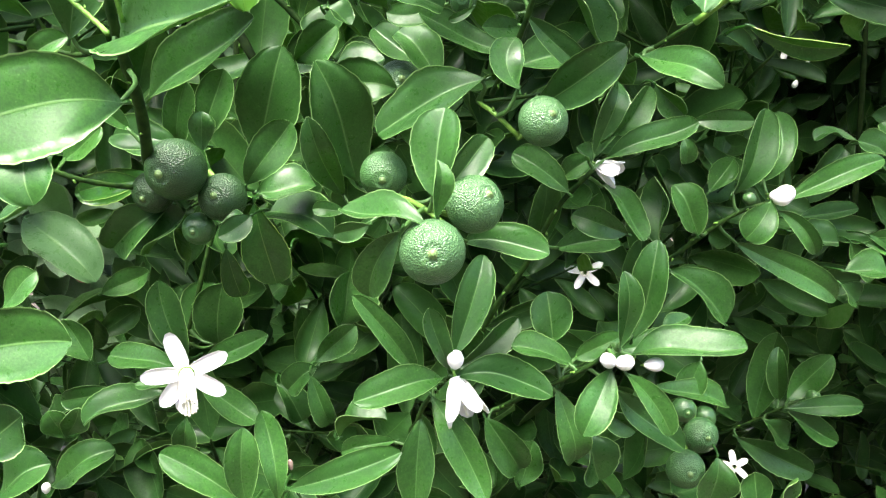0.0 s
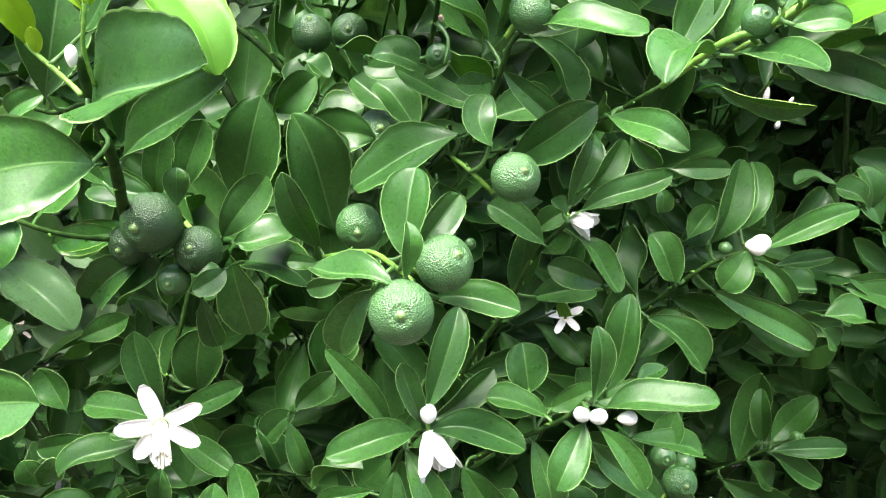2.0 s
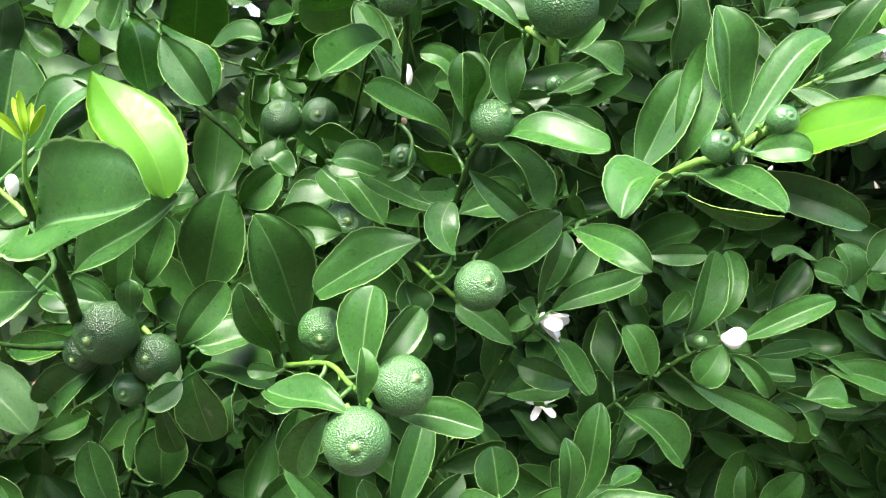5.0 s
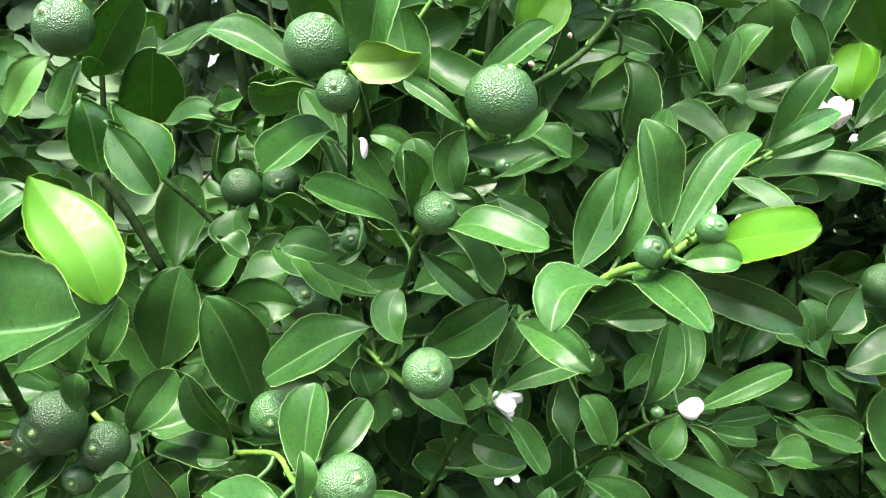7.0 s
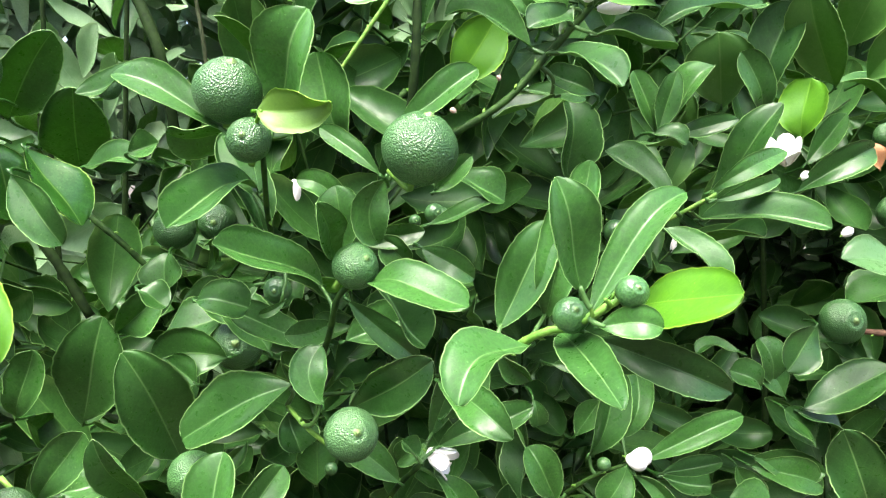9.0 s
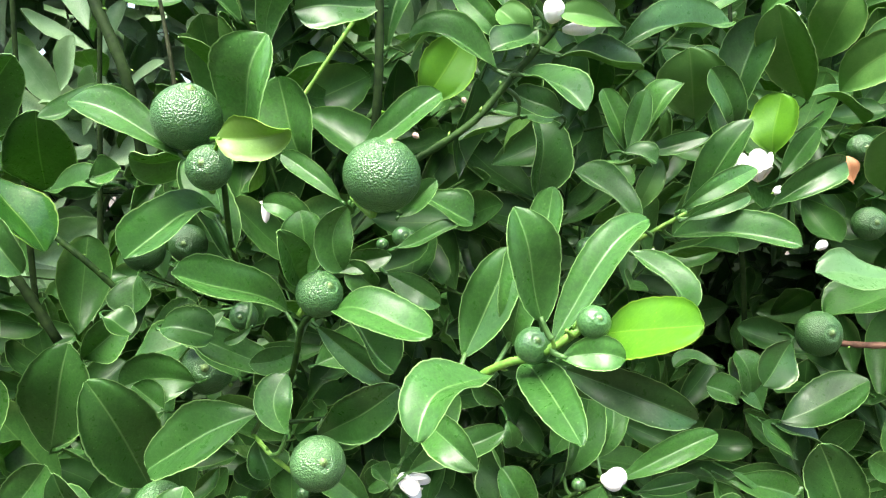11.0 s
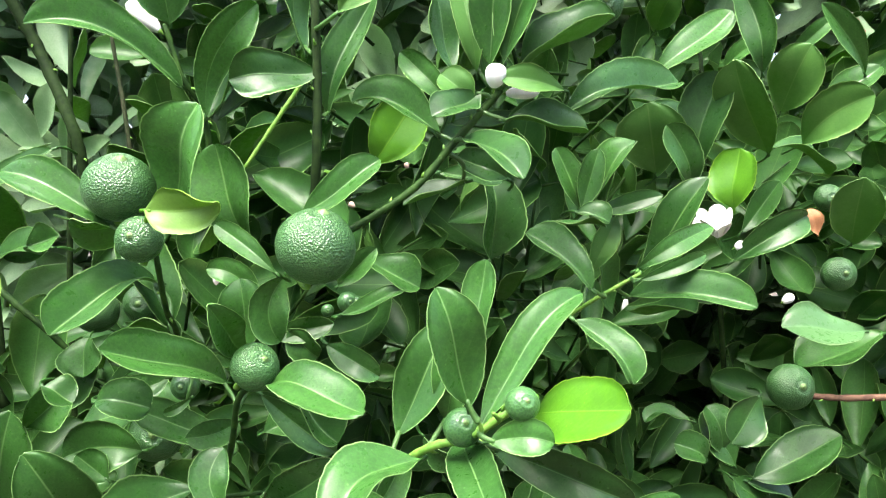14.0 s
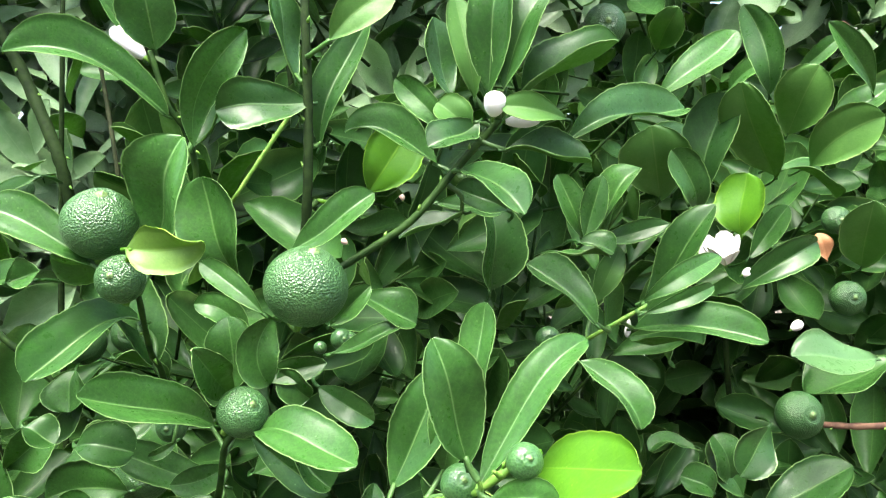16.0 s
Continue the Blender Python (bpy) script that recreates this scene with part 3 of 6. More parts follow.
citrus((0.0776, 0.3550, 1.1009), 0.0300, (0.28, -0.29, 0.92), (0.77, 0.86, 0.95), stem=(0.0652, 0.3700, 1.0928))
citrus((0.0848, 0.4200, 1.0719), 0.0096, (0.35, -0.92, 0.19), (0.81, 0.90, 0.99))
citrus((0.0755, 0.4200, 1.0686), 0.0058, (0.14, -0.99, 0.09), (0.81, 0.90, 0.99))
citrus((0.0101, 0.4200, 1.0369), 0.0133, (-0.12, -0.99, 0.10), (0.81, 0.90, 0.99))
citrus((0.3819, 0.6000, 0.9782), 0.0325, (0.14, -0.97, 0.22), (0.90, 1.00, 1.10))
citrus((0.2323, 0.5200, 1.2276), 0.0239, (-0.06, -1.00, 0.04), (0.81, 0.90, 0.99))
citrus((0.4214, 0.6200, 1.1103), 0.0200, (-0.06, -1.00, 0.04), (0.81, 0.90, 0.99))
citrus((0.4288, 0.6200, 1.0547), 0.0249, (-0.06, -0.99, 0.14), (0.81, 0.90, 0.99))
citrus((-0.1281, 0.6000, 1.1504), 0.0181, (-0.06, -1.00, 0.04), (1.37, 1.30, 1.76))
citrus((0.1910, 0.5000, 1.0549), 0.0138, (-0.06, -1.00, 0.04), (0.81, 0.90, 0.99))
citrus((0.1757, 0.4600, 0.9317), 0.0078, (0.27, -0.36, 0.89), (1.0, 1.0, 1.1))

# blossom
def add_petal(bm, way, out, length, width, curl, thick=0.0009):
    """A thick strap petal that leaves the heart along way and curls towards out."""
    way, out = Vector(way).normalized(), Vector(out).normalized()
    side = way.cross(out).normalized()
    rows, cols, skins = 8, 4, []
    for off in (thick, 0.0):
        grid = []
        for i in range(rows + 1):
            v = i / rows
            w = width / 2 * (0.72 + 0.28 * math.sin(math.pi * v**1.2)) * min(1.0, 0.5 + 2.0 * v) * (1 - 0.6 * v**18)
            a = curl * v
            mid = way * (length * v * math.cos(a * 0.5)) + out * (length * v * math.sin(a * 0.5))
            up = (out * math.cos(a) - way * math.sin(a)) * off
            grid.append([bm.verts.new(mid + side * (w * u) + up * (1 - 0.6 * abs(u)) + out * (0.16 * w * u * u)) for u in (j / cols * 2 - 1 for j in range(cols + 1))])
        skins.append(grid)
    for n, grid in enumerate(skins):
        for i in range(rows):
            for j in range(cols):
                q = [grid[i][j], grid[i][j + 1], grid[i + 1][j + 1], grid[i + 1][j]]
                bm.faces.new(q if n else q[::-1]).smooth = True
    up, low = skins
    edge = [(i, 0) for i in range(rows + 1)] + [(rows, j) for j in range(1, cols + 1)] + [(i, cols) for i in range(rows - 1, -1, -1)]
    for (a, b), (c, d) in zip(edge, edge[1:]):
        bm.faces.new([up[a][b], up[c][d], low[c][d], low[a][b]]).smooth = True
    return bm


def frame_of(way):
    return Vector(way).normalized().to_track_quat("Z", "X").to_matrix().to_4x4()


def heart(root, size):
    """The green cup at a flower's foot and its short stalk."""
    bm = bmesh.new()
    add_tube(bm, [(0, 0, -size * 0.22), (0, 0, -size * 0.08), (0, 0, 0), (0, 0, size * 0.07)], [size * 0.035, size * 0.05, size * 0.10, size * 0.13], 10)
    part("calyx", bm, PALE_WOOD, root, "pale green cup")


def blossom(place, foot, size, mat=None, turns=(96, 168, 240, 312, 24), droop=0.06):
    """An open flower: five strap petals, a ring of stamens and a style."""
    way = Vector(place) - Vector(foot)
    root = new("citrus_flower")
    root.matrix_world = Matrix.Translation(place) @ frame_of(way)
    rng = random.Random(int(size * 1e5))
    right = root.matrix_world.to_3x3().inverted() @ Vector((1, 0, 0))
    start = math.atan2(right.y, right.x)
    for turn in turns:
        a = start + radians(turn)
        out = Vector((math.cos(a), math.sin(a), 0.25 + 0.2 * rng.uniform(-1, 1)))
        bm = add_petal(bmesh.new(), out, (0, 0, 1), size * 0.5 * rng.uniform(0.9, 1.05), size * 0.19, -rng.uniform(0.05, 0.45))
        part("petal", bm, mat or PETAL, root)
    down = root.matrix_world.to_3x3().inverted() @ Vector((0, 0, -1)) * size * droop
    for n in range(14):
        a = 2 * math.pi * n / 14
        d = Vector((math.cos(a), math.sin(a), 0))
        tip = down + d * size * 0.085 + Vector((0, 0, size * rng.uniform(0.24, 0.30)))
        bm = add_tube(bmesh.new(), [d * size * 0.05, d * size * 0.06 + Vector((0, 0, size * 0.1)), tip, tip + Vector((0, 0, size * 0.035))], [size * 0.020, size * 0.022, size * 0.016, size * 0.018], 5)
        part("stamen", bm, STAMEN, root)
    part("style", add_tube(bmesh.new(), [(0, 0, 0), Vector((0, 0, size * 0.18)) + down, Vector((0, 0, size * 0.22)) + down * 1.2], [size * 0.02, size * 0.016, size * 0.03], 7), PALE_WOOD, root)
    heart(root, size * 0.7)
    return tagged(root, "salmon pink flower behind the citrus leaves" if mat else "open white citrus flower with five waxy strap petals", "flower", "" if mat else "white blossom on the bush")


def closed(base, tip, width, mat=None):
    """A half-open flower, its petals still together as a bell."""
    way = Vector(tip) - Vector(base)
    size = way.length
    root = new("citrus_flower")
    root.matrix_world = Matrix.Translation(base) @ frame_of(way)
    for n in range(5):
        a = 2 * math.pi * n / 5
        out = Vector((math.cos(a), math.sin(a), 0))
        bm = add_petal(bmesh.new(), Vector((0, 0, 1)) + out * 0.22, out, size * (0.92 + 0.05 * (n % 3)), width * 0.62, 0.35 + 0.25 * (n % 2))
        bmesh.ops.translate(bm, vec=out * width * 0.10, verts=bm.verts)
        part("petal", bm, mat or PETAL, root)
    part("style", add_tube(bmesh.new(), [(0, 0, 0), (0, 0, size * 0.8), (0, 0, size * 0.86)], [width * 0.05, width * 0.04, width * 0.08], 7), STAMEN, root)
    heart(root, width)
    return tagged(root, "half-open white citrus flower with petals held together", "flower", "white blossom on the bush")


def bud(base, tip, width, mat=None):
    """A closed oblong bud, its petal edges showing as shallow seams."""
    way = Vector(tip) - Vector(base)
    size = way.length
    root = new("flower_bud")
    root.matrix_world = Matrix.Translation(base) @ frame_of(way)
    bm = bmesh.new()
    bmesh.ops.create_uvsphere(bm, u_segments=30, v_segments=16, radius=1.0)
    for v in bm.verts:
        a = math.atan2(v.co.y, v.co.x)
        k = width / 2 * (1 - 0.07 * abs(math.cos(2.5 * a)) ** 8) * (0.86 + 0.18 * v.co.z)
        v.co = Vector((v.co.x * k, v.co.y * k, size * (0.5 + 0.5 * v.co.z)))
    for f in bm.faces:
        f.smooth = True
    part("petals", bm, mat or PETAL, root)
    heart(root, width)
    return tagged(root, "dried brown flower remnant on a twig" if mat is DRIED else "salmon pink bud behind the citrus leaves" if mat is SALMON else "closed pinkish white flower bud" if mat else "plump closed white citrus flower bud", "flower bud", "white blossom on the bush")


blossom((-0.1290, 0.3850, 0.8546), (-0.1374, 0.4100, 0.8540), 0.0449, None, [110, 175, 26, -33, 232, 262], 0.3)
bud((0.0059, 0.3650, 0.8644), (0.0058, 0.3600, 0.8741), 0.0091)
closed((0.0059, 0.3650, 0.8598), (0.0127, 0.3550, 0.8412), 0.0156)
bud((0.0831, 0.3750, 0.8627), (0.0767, 0.3650, 0.8695), 0.0083)
bud((0.0850, 0.3750, 0.8627), (0.0897, 0.3650, 0.8678), 0.0088)
closed((0.0795, 0.4210, 0.9558), (0.0925, 0.4160, 0.9500), 0.0125)
bud((0.1903, 0.4650, 0.9316), (0.2018, 0.4600, 0.9363), 0.0118)
bud((0.1892, 0.4650, 0.9333), (0.1979, 0.4560, 0.9323), 0.0118)
bud((-0.1238, 0.3050, 1.0263), (-0.1231, 0.3030, 1.0346), 0.0052, PINK_PETAL)
bud((0.0981, 0.3750, 0.8623), (0.1065, 0.3700, 0.8647), 0.0080)
bud((0.0098, 0.4900, 1.0726), (0.0098, 0.4900, 1.0881), 0.0081, PINK_PETAL)
bud((0.1140, 0.4000, 1.1310), (0.1131, 0.4000, 1.1336), 0.0026, DRIED)
bud((0.0924, 0.3650, 1.1152), (0.0902, 0.3650, 1.1170), 0.0026, DRIED)
bud((0.0119, 0.4100, 1.0530), (0.0106, 0.4090, 1.0562), 0.0030, DRIED)
bud((0.1519, 0.3980, 1.1640), (0.1530, 0.3930, 1.1735), 0.0108)
bud((0.1575, 0.4050, 1.1625), (0.1727, 0.4030, 1.1633), 0.0074)
bud((0.0072, 0.4200, 1.1954), (-0.0064, 0.4200, 1.2086), 0.0099)
blossom((0.1836, 0.4700, 0.7604), (0.1916, 0.4900, 0.7482), 0.0213)
blossom((0.0974, 0.5400, 0.8690), (0.1011, 0.5600, 0.8608), 0.0279)
closed((0.2948, 0.5100, 1.0922), (0.2892, 0.5000, 1.1060), 0.0172)
bud((0.2801, 0.5100, 1.0959), (0.2868, 0.5100, 1.1040), 0.0072)
bud((0.3088, 0.5200, 1.0833), (0.3150, 0.5200, 1.0855), 0.0074)
bud((0.3571, 0.5600, 1.0439), (0.3646, 0.5600, 1.0485), 0.0074)
bud((-0.2250, 0.4200, 0.7689), (-0.2243, 0.4200, 0.7755), 0.0058)
bud((0.2916, 0.7500, 1.0291), (0.2947, 0.7500, 1.0163), 0.0075)
bud((0.3090, 0.7500, 1.0281), (0.3063, 0.7500, 1.0123), 0.0065)
bud((0.3322, 0.7500, 1.0192), (0.3288, 0.7500, 1.0123), 0.0045)
bud((0.3209, 0.7500, 0.9973), (0.3185, 0.7500, 0.9903), 0.0060)
bud((-0.0741, 0.3650, 0.8118), (-0.0744, 0.3620, 0.8187), 0.0030, DRIED)
bud((-0.3550, 0.7800, 0.8003), (-0.3643, 0.7800, 0.8096), 0.0100, SALMON)
blossom((0.590, 0.90, 1.292), (0.58, 0.94, 1.27), 0.060, SALMON, (20, 75, 205, 262, 330))

# the outer leaves
leaf(bush, (-0.0027, 0.3150, 0.9458), (-0.0020, 0.3150, 0.9685), 0.0098, roll=30, fold=27, bend=0.133, twist=-7.69, widest=0.56)
leaf(bush, (-0.0114, 0.3900, 0.8280), (-0.0143, 0.3800, 0.7810), 0.0207, roll=7.83, fold=22, bend=0.074, twist=-30.7, widest=0.5)
leaf(bush, (-0.1391, 0.4100, 0.8192), (-0.1418, 0.4100, 0.8010), 0.0160, roll=-16.3, fold=34, bend=0.134, twist=26.8, widest=0.56)
leaf(bush, (-0.1864, 0.3000, 0.8532), (-0.1666, 0.3000, 0.8689), 0.0233, roll=13.7, fold=17, bend=-0.0176, twist=26.1, widest=0.55)
leaf(bush, (-0.1484, 0.4000, 0.9497), (-0.1857, 0.4100, 0.9426), 0.0151, fold=15, bend=0.08, twist=-2.45, widest=0.6, wet=True)
leaf(bush, (-0.1062, 0.3800, 0.9319), (-0.0914, 0.3800, 0.9305), 0.0183, roll=-56.8, fold=23, bend=-0.0486, twist=12.8, widest=0.49)
leaf(bush, (-0.0942, 0.4000, 0.9383), (-0.0869, 0.4100, 0.8941), 0.0247, fold=15, bend=0.08, twist=14, widest=0.58, wet=True)
leaf(bush, (-0.1124, 0.4100, 0.9132), (-0.1081, 0.4200, 0.8847), 0.0144, fold=15, bend=0.08, twist=11.7, widest=0.61, wet=True)
leaf(bush, (-0.1283, 0.4000, 0.9355), (-0.1530, 0.4100, 0.9102), 0.0339, roll=40.5, fold=37, bend=-0.0252, twist=-14.9, widest=0.5)
leaf(bush, (-0.0972, 0.4200, 0.9412), (-0.0677, 0.4300, 0.9429), 0.0292, roll=-37.3, fold=26, bend=-0.00408, twist=33.6, widest=0.54)
leaf(bush, (-0.0594, 0.4300, 0.9152), (-0.0952, 0.4400, 0.9275), 0.0338, roll=35.8, fold=25, bend=0.18, twist=-26.6, widest=0.58)
leaf(bush, (-0.0480, 0.3900, 0.9357), (-0.0636, 0.3900, 0.9371), 0.0089, roll=6.57, fold=23, bend=0.0494, twist=20.7, widest=0.56)
leaf(bush, (-0.0160, 0.4800, 1.0085), (-0.0410, 0.4900, 1.0280), 0.0263, roll=9.88, fold=31, bend=0.00135, twist=-14.9, widest=0.57)
leaf(bush, (0.0386, 0.4500, 1.0050), (0.0736, 0.4600, 1.0157), 0.0291, roll=-13.7, fold=28, bend=0.00241, twist=-36.4, widest=0.59)
leaf(bush, (0.0816, 0.4400, 0.9570), (0.0957, 0.4500, 0.9975), 0.0172, roll=15.2, fold=19, bend=0.121, twist=-30.8, widest=0.61)
leaf(bush, (0.0747, 0.4100, 0.9570), (0.0673, 0.4100, 0.9656), 0.0134, roll=40.5, fold=37, bend=0.0195, twist=28.7, widest=0.54)
leaf(bush, (0.1507, 0.4700, 0.9090), (0.1361, 0.4750, 0.9376), 0.0235, roll=5.47, fold=29, bend=0.129, twist=-19.6, widest=0.51)
leaf(bush, (0.1360, 0.5000, 0.8941), (0.1343, 0.5100, 0.9387), 0.0322, roll=-60.9, fold=34, bend=-0.099, twist=-0.25, widest=0.59)
leaf(bush, (0.2233, 0.5100, 0.9031), (0.2548, 0.5100, 0.8957), 0.0314, roll=-32.3, fold=37, bend=-0.0916, twist=8.7, widest=0.59)
leaf(bush, (0.0885, 0.3900, 0.8435), (0.1290, 0.4000, 0.8052), 0.0199, roll=-21.7, fold=26, bend=-0.0749, twist=21.5, widest=0.56)
leaf(bush, (0.0611, 0.4100, 0.8355), (0.0716, 0.4100, 0.7933), 0.0190, roll=-11.9, fold=16, bend=0.196, twist=3.11, widest=0.58)
leaf(bush, (0.1155, 0.4100, 0.8673), (0.1331, 0.4200, 0.8736), 0.0121, roll=-34.3, fold=29, bend=0.0438, twist=3.54, widest=0.5)
leaf(bush, (0.2630, 0.6412, 0.7153), (0.2778, 0.6412, 0.7938), 0.0330, roll=-17.2, fold=24, bend=-0.0858, twist=-0.924, widest=0.56)
leaf(bush, (0.2902, 0.6412, 0.7331), (0.3252, 0.6412, 0.7732), 0.0268, roll=-13.2, fold=16, bend=-0.0948, twist=4.6, widest=0.49)
leaf(bush, (0.2790, 0.6156, 0.7363), (0.3416, 0.6156, 0.7388), 0.0190, roll=-20.9, fold=19, bend=0.0429, twist=-13.2, widest=0.59)
leaf(bush, (0.2793, 0.6156, 0.7339), (0.3234, 0.6156, 0.7068), 0.0251, roll=-15.1, fold=36, bend=-0.0616, twist=-21.2, widest=0.56)
leaf(bush, (0.2498, 0.6412, 0.6999), (0.3191, 0.6412, 0.6660), 0.0287, roll=10.5, fold=23, bend=0.0571, twist=17.6, widest=0.53)
leaf(bush, (0.2671, 0.6284, 0.7209), (0.2879, 0.6284, 0.6982), 0.0285, roll=-23.5, fold=32, bend=0.00526, twist=19.4, widest=0.54)
leaf(bush, (0.1959, 0.4600, 0.7369), (0.1922, 0.4600, 0.7617), 0.0209, roll=-15.6, fold=25, bend=0.0309, twist=-13.8, widest=0.6)
leaf(bush, (0.1615, 0.4400, 0.7811), (0.1584, 0.4400, 0.7538), 0.0273, roll=-6.12, fold=22, bend=0.138, twist=9.05, widest=0.56)
leaf(bush, (0.2030, 0.4600, 0.7369), (0.2194, 0.4600, 0.7579), 0.0258, roll=53.7, fold=21, bend=-0.00233, twist=3.92, widest=0.62)
leaf(bush, (-0.0758, 0.4600, 0.8334), (-0.0516, 0.4600, 0.8563), 0.0191, roll=14.9, fold=28, bend=0.000426, twist=-4.45, widest=0.57)
leaf(bush, (-0.0795, 0.4600, 0.8244), (-0.0685, 0.4600, 0.7935), 0.0170, roll=-0.945, fold=34, bend=0.142, twist=-8.3, widest=0.59)
leaf(bush, (-0.0776, 0.4700, 0.8261), (-0.0955, 0.4700, 0.8114), 0.0216, roll=17.3, fold=31, bend=0.124, twist=14.9, widest=0.53)
leaf(bush, (-0.0580, 0.4200, 0.8030), (-0.0311, 0.4200, 0.8131), 0.0273, roll=-75, fold=37, bend=0.199, twist=-29.3, widest=0.53)
leaf(bush, (-0.0253, 0.4000, 0.8108), (-0.0540, 0.4000, 0.8043), 0.0139, roll=14.5, fold=37, bend=0.105, twist=7.16, widest=0.62)
leaf(bush, (-0.1500, 0.5200, 0.8237), (-0.1513, 0.5200, 0.8669), 0.0460, roll=-32.5, fold=29, bend=0.137, twist=-16.4, widest=0.59)
leaf(bush, (-0.0671, 0.5000, 0.8419), (-0.0589, 0.5000, 0.8794), 0.0406, roll=37.9, fold=33, bend=0.0608, twist=13.3, widest=0.61)
leaf(bush, (0.0997, 0.4300, 0.9167), (0.0694, 0.4300, 0.9276), 0.0176, roll=-6.84, fold=21, bend=0.107, twist=-10.1, widest=0.59)
leaf(bush, (0.0646, 0.4500, 0.9047), (0.0997, 0.4500, 0.9096), 0.0223, roll=-13.1, fold=35, bend=0.134, twist=-13.3, widest=0.53)
leaf(bush, (0.0244, 0.4300, 0.8104), (0.0443, 0.4300, 0.7790), 0.0254, roll=-1.72, fold=36, bend=0.142, twist=8.99, widest=0.56)
leaf(bush, (0.0812, 0.4400, 0.7954), (0.0923, 0.4400, 0.7666), 0.0320, roll=-28, fold=31, bend=0.0689, twist=-46.8, widest=0.49)
leaf(bush, (0.0476, 0.4600, 0.7522), (0.0557, 0.4600, 0.7824), 0.0231, roll=-17.4, fold=16, bend=-0.0444, twist=17.5, widest=0.53)
leaf(bush, (-0.1611, 0.3600, 1.0171), (-0.1776, 0.3600, 1.0088), 0.0137, roll=-2.51, fold=26, bend=0.123, twist=8.17, widest=0.5)
leaf(bush, (-0.1799, 0.3100, 0.9366), (-0.1606, 0.3100, 0.9511), 0.0175, roll=-63.4, fold=19, bend=0.07, twist=-3.5, widest=0.58)
leaf(bush, (-0.1881, 0.4000, 0.9595), (-0.1671, 0.4000, 0.9761), 0.0209, roll=-10.2, fold=26, bend=-0.047, twist=-15.6, widest=0.61)
leaf(bush, (-0.1457, 0.3800, 0.9760), (-0.1601, 0.3800, 0.9863), 0.0120, roll=14.3, fold=36, bend=0.035, twist=6.52, widest=0.62)
leaf(bush, (-0.1401, 0.4100, 0.9353), (-0.1751, 0.4200, 0.9110), 0.0263, roll=-4.6, fold=33, bend=0.169, twist=39.2, widest=0.52)
leaf(bush, (-0.0844, 0.4700, 1.0083), (-0.0599, 0.4700, 1.0284), 0.0247, roll=26.4, fold=35, bend=0.0636, twist=44.7, widest=0.53)
leaf(bush, (-0.0617, 0.4400, 1.0351), (-0.0481, 0.4400, 1.0266), 0.0202, roll=-44, fold=24, bend=0.0582, twist=-9.07, widest=0.49)
leaf(bush, (-0.0409, 0.4600, 0.9819), (-0.0564, 0.4600, 0.9959), 0.0191, roll=9.73, fold=20, bend=-0.0507, twist=-17.2, widest=0.5)
leaf(bush, (-0.0225, 0.4000, 1.0358), (0.0003, 0.4000, 1.0320), 0.0221, roll=-22.4, fold=25, bend=0.153, twist=-4.93, widest=0.59)
# this leaf's paleness is painted glare
leaf(bush, (-0.2409, 0.4600, 0.9192), (-0.1939, 0.4400, 0.8874), 0.0338, roll=-30, fold=26, bend=0.12, twist=20, widest=0.5, pale=True)
leaf(bush, (0.1184, 0.4600, 0.9959), (0.1358, 0.4600, 0.9788), 0.0164, roll=47.1, fold=31, bend=0.0378, twist=3.79, widest=0.59)
leaf(bush, (0.1389, 0.4700, 0.9654), (0.1414, 0.4700, 0.9508), 0.0123, roll=-6.73, fold=22, bend=0.163, twist=23.3, widest=0.58)
leaf(bush, (0.1584, 0.5200, 0.9725), (0.1979, 0.5200, 0.9725), 0.0160, roll=7.82, fold=23, bend=0.0571, twist=17.6, widest=0.53)
leaf(bush, (0.1723, 0.5200, 0.9272), (0.1871, 0.5200, 0.9491), 0.0185, roll=-21.1, fold=25, bend=-0.0618, twist=-15, widest=0.58)
leaf(bush, (0.3007, 0.5500, 0.9462), (0.2803, 0.5500, 0.9577), 0.0246, roll=21.3, fold=29, bend=0.154, twist=13, widest=0.52)
leaf(bush, (-0.1397, 0.4000, 0.8426), (-0.1617, 0.4000, 0.8420), 0.0100, roll=59, fold=15, bend=-0.0198, twist=2.93, widest=0.52)
leaf(bush, (-0.1846, 0.4300, 0.8275), (-0.2162, 0.4300, 0.8207), 0.0154, roll=-14.5, fold=16, bend=0.0936, twist=16.6, widest=0.54)
leaf(bush, (-0.2308, 0.4400, 0.7954), (-0.2141, 0.4400, 0.8148), 0.0288, roll=-54.5, fold=31, bend=0.00625, twist=-14.7, widest=0.53)
leaf(bush, (-0.2203, 0.4200, 0.7738), (-0.1832, 0.4200, 0.7962), 0.0232, roll=-27, fold=19, bend=0.12, twist=-3.3, widest=0.5)
leaf(bush, (-0.2395, 0.4000, 0.7779), (-0.2100, 0.4000, 0.7977), 0.0325, roll=-32.8, fold=27, bend=0.142, twist=-40.5, widest=0.55)
leaf(bush, (-0.1088, 0.5000, 0.8033), (-0.0931, 0.5000, 0.7775), 0.0228, roll=-38.1, fold=26, bend=0.129, twist=-30.6, widest=0.56)
leaf(bush, (-0.0883, 0.4600, 0.9026), (-0.0875, 0.4600, 0.8805), 0.0204, roll=37.2, fold=36, bend=0.132, twist=21.2, widest=0.49)
leaf(bush, (-0.1928, 0.4200, 0.8479), (-0.2059, 0.4200, 0.8720), 0.0221, roll=5.25, fold=32, bend=-0.0848, twist=24.4, widest=0.6)
leaf(bush, (-0.2146, 0.3800, 0.8899), (-0.1962, 0.3800, 0.9083), 0.0182, roll=-15.5, fold=15, bend=0.0405, twist=-39.8, widest=0.59)
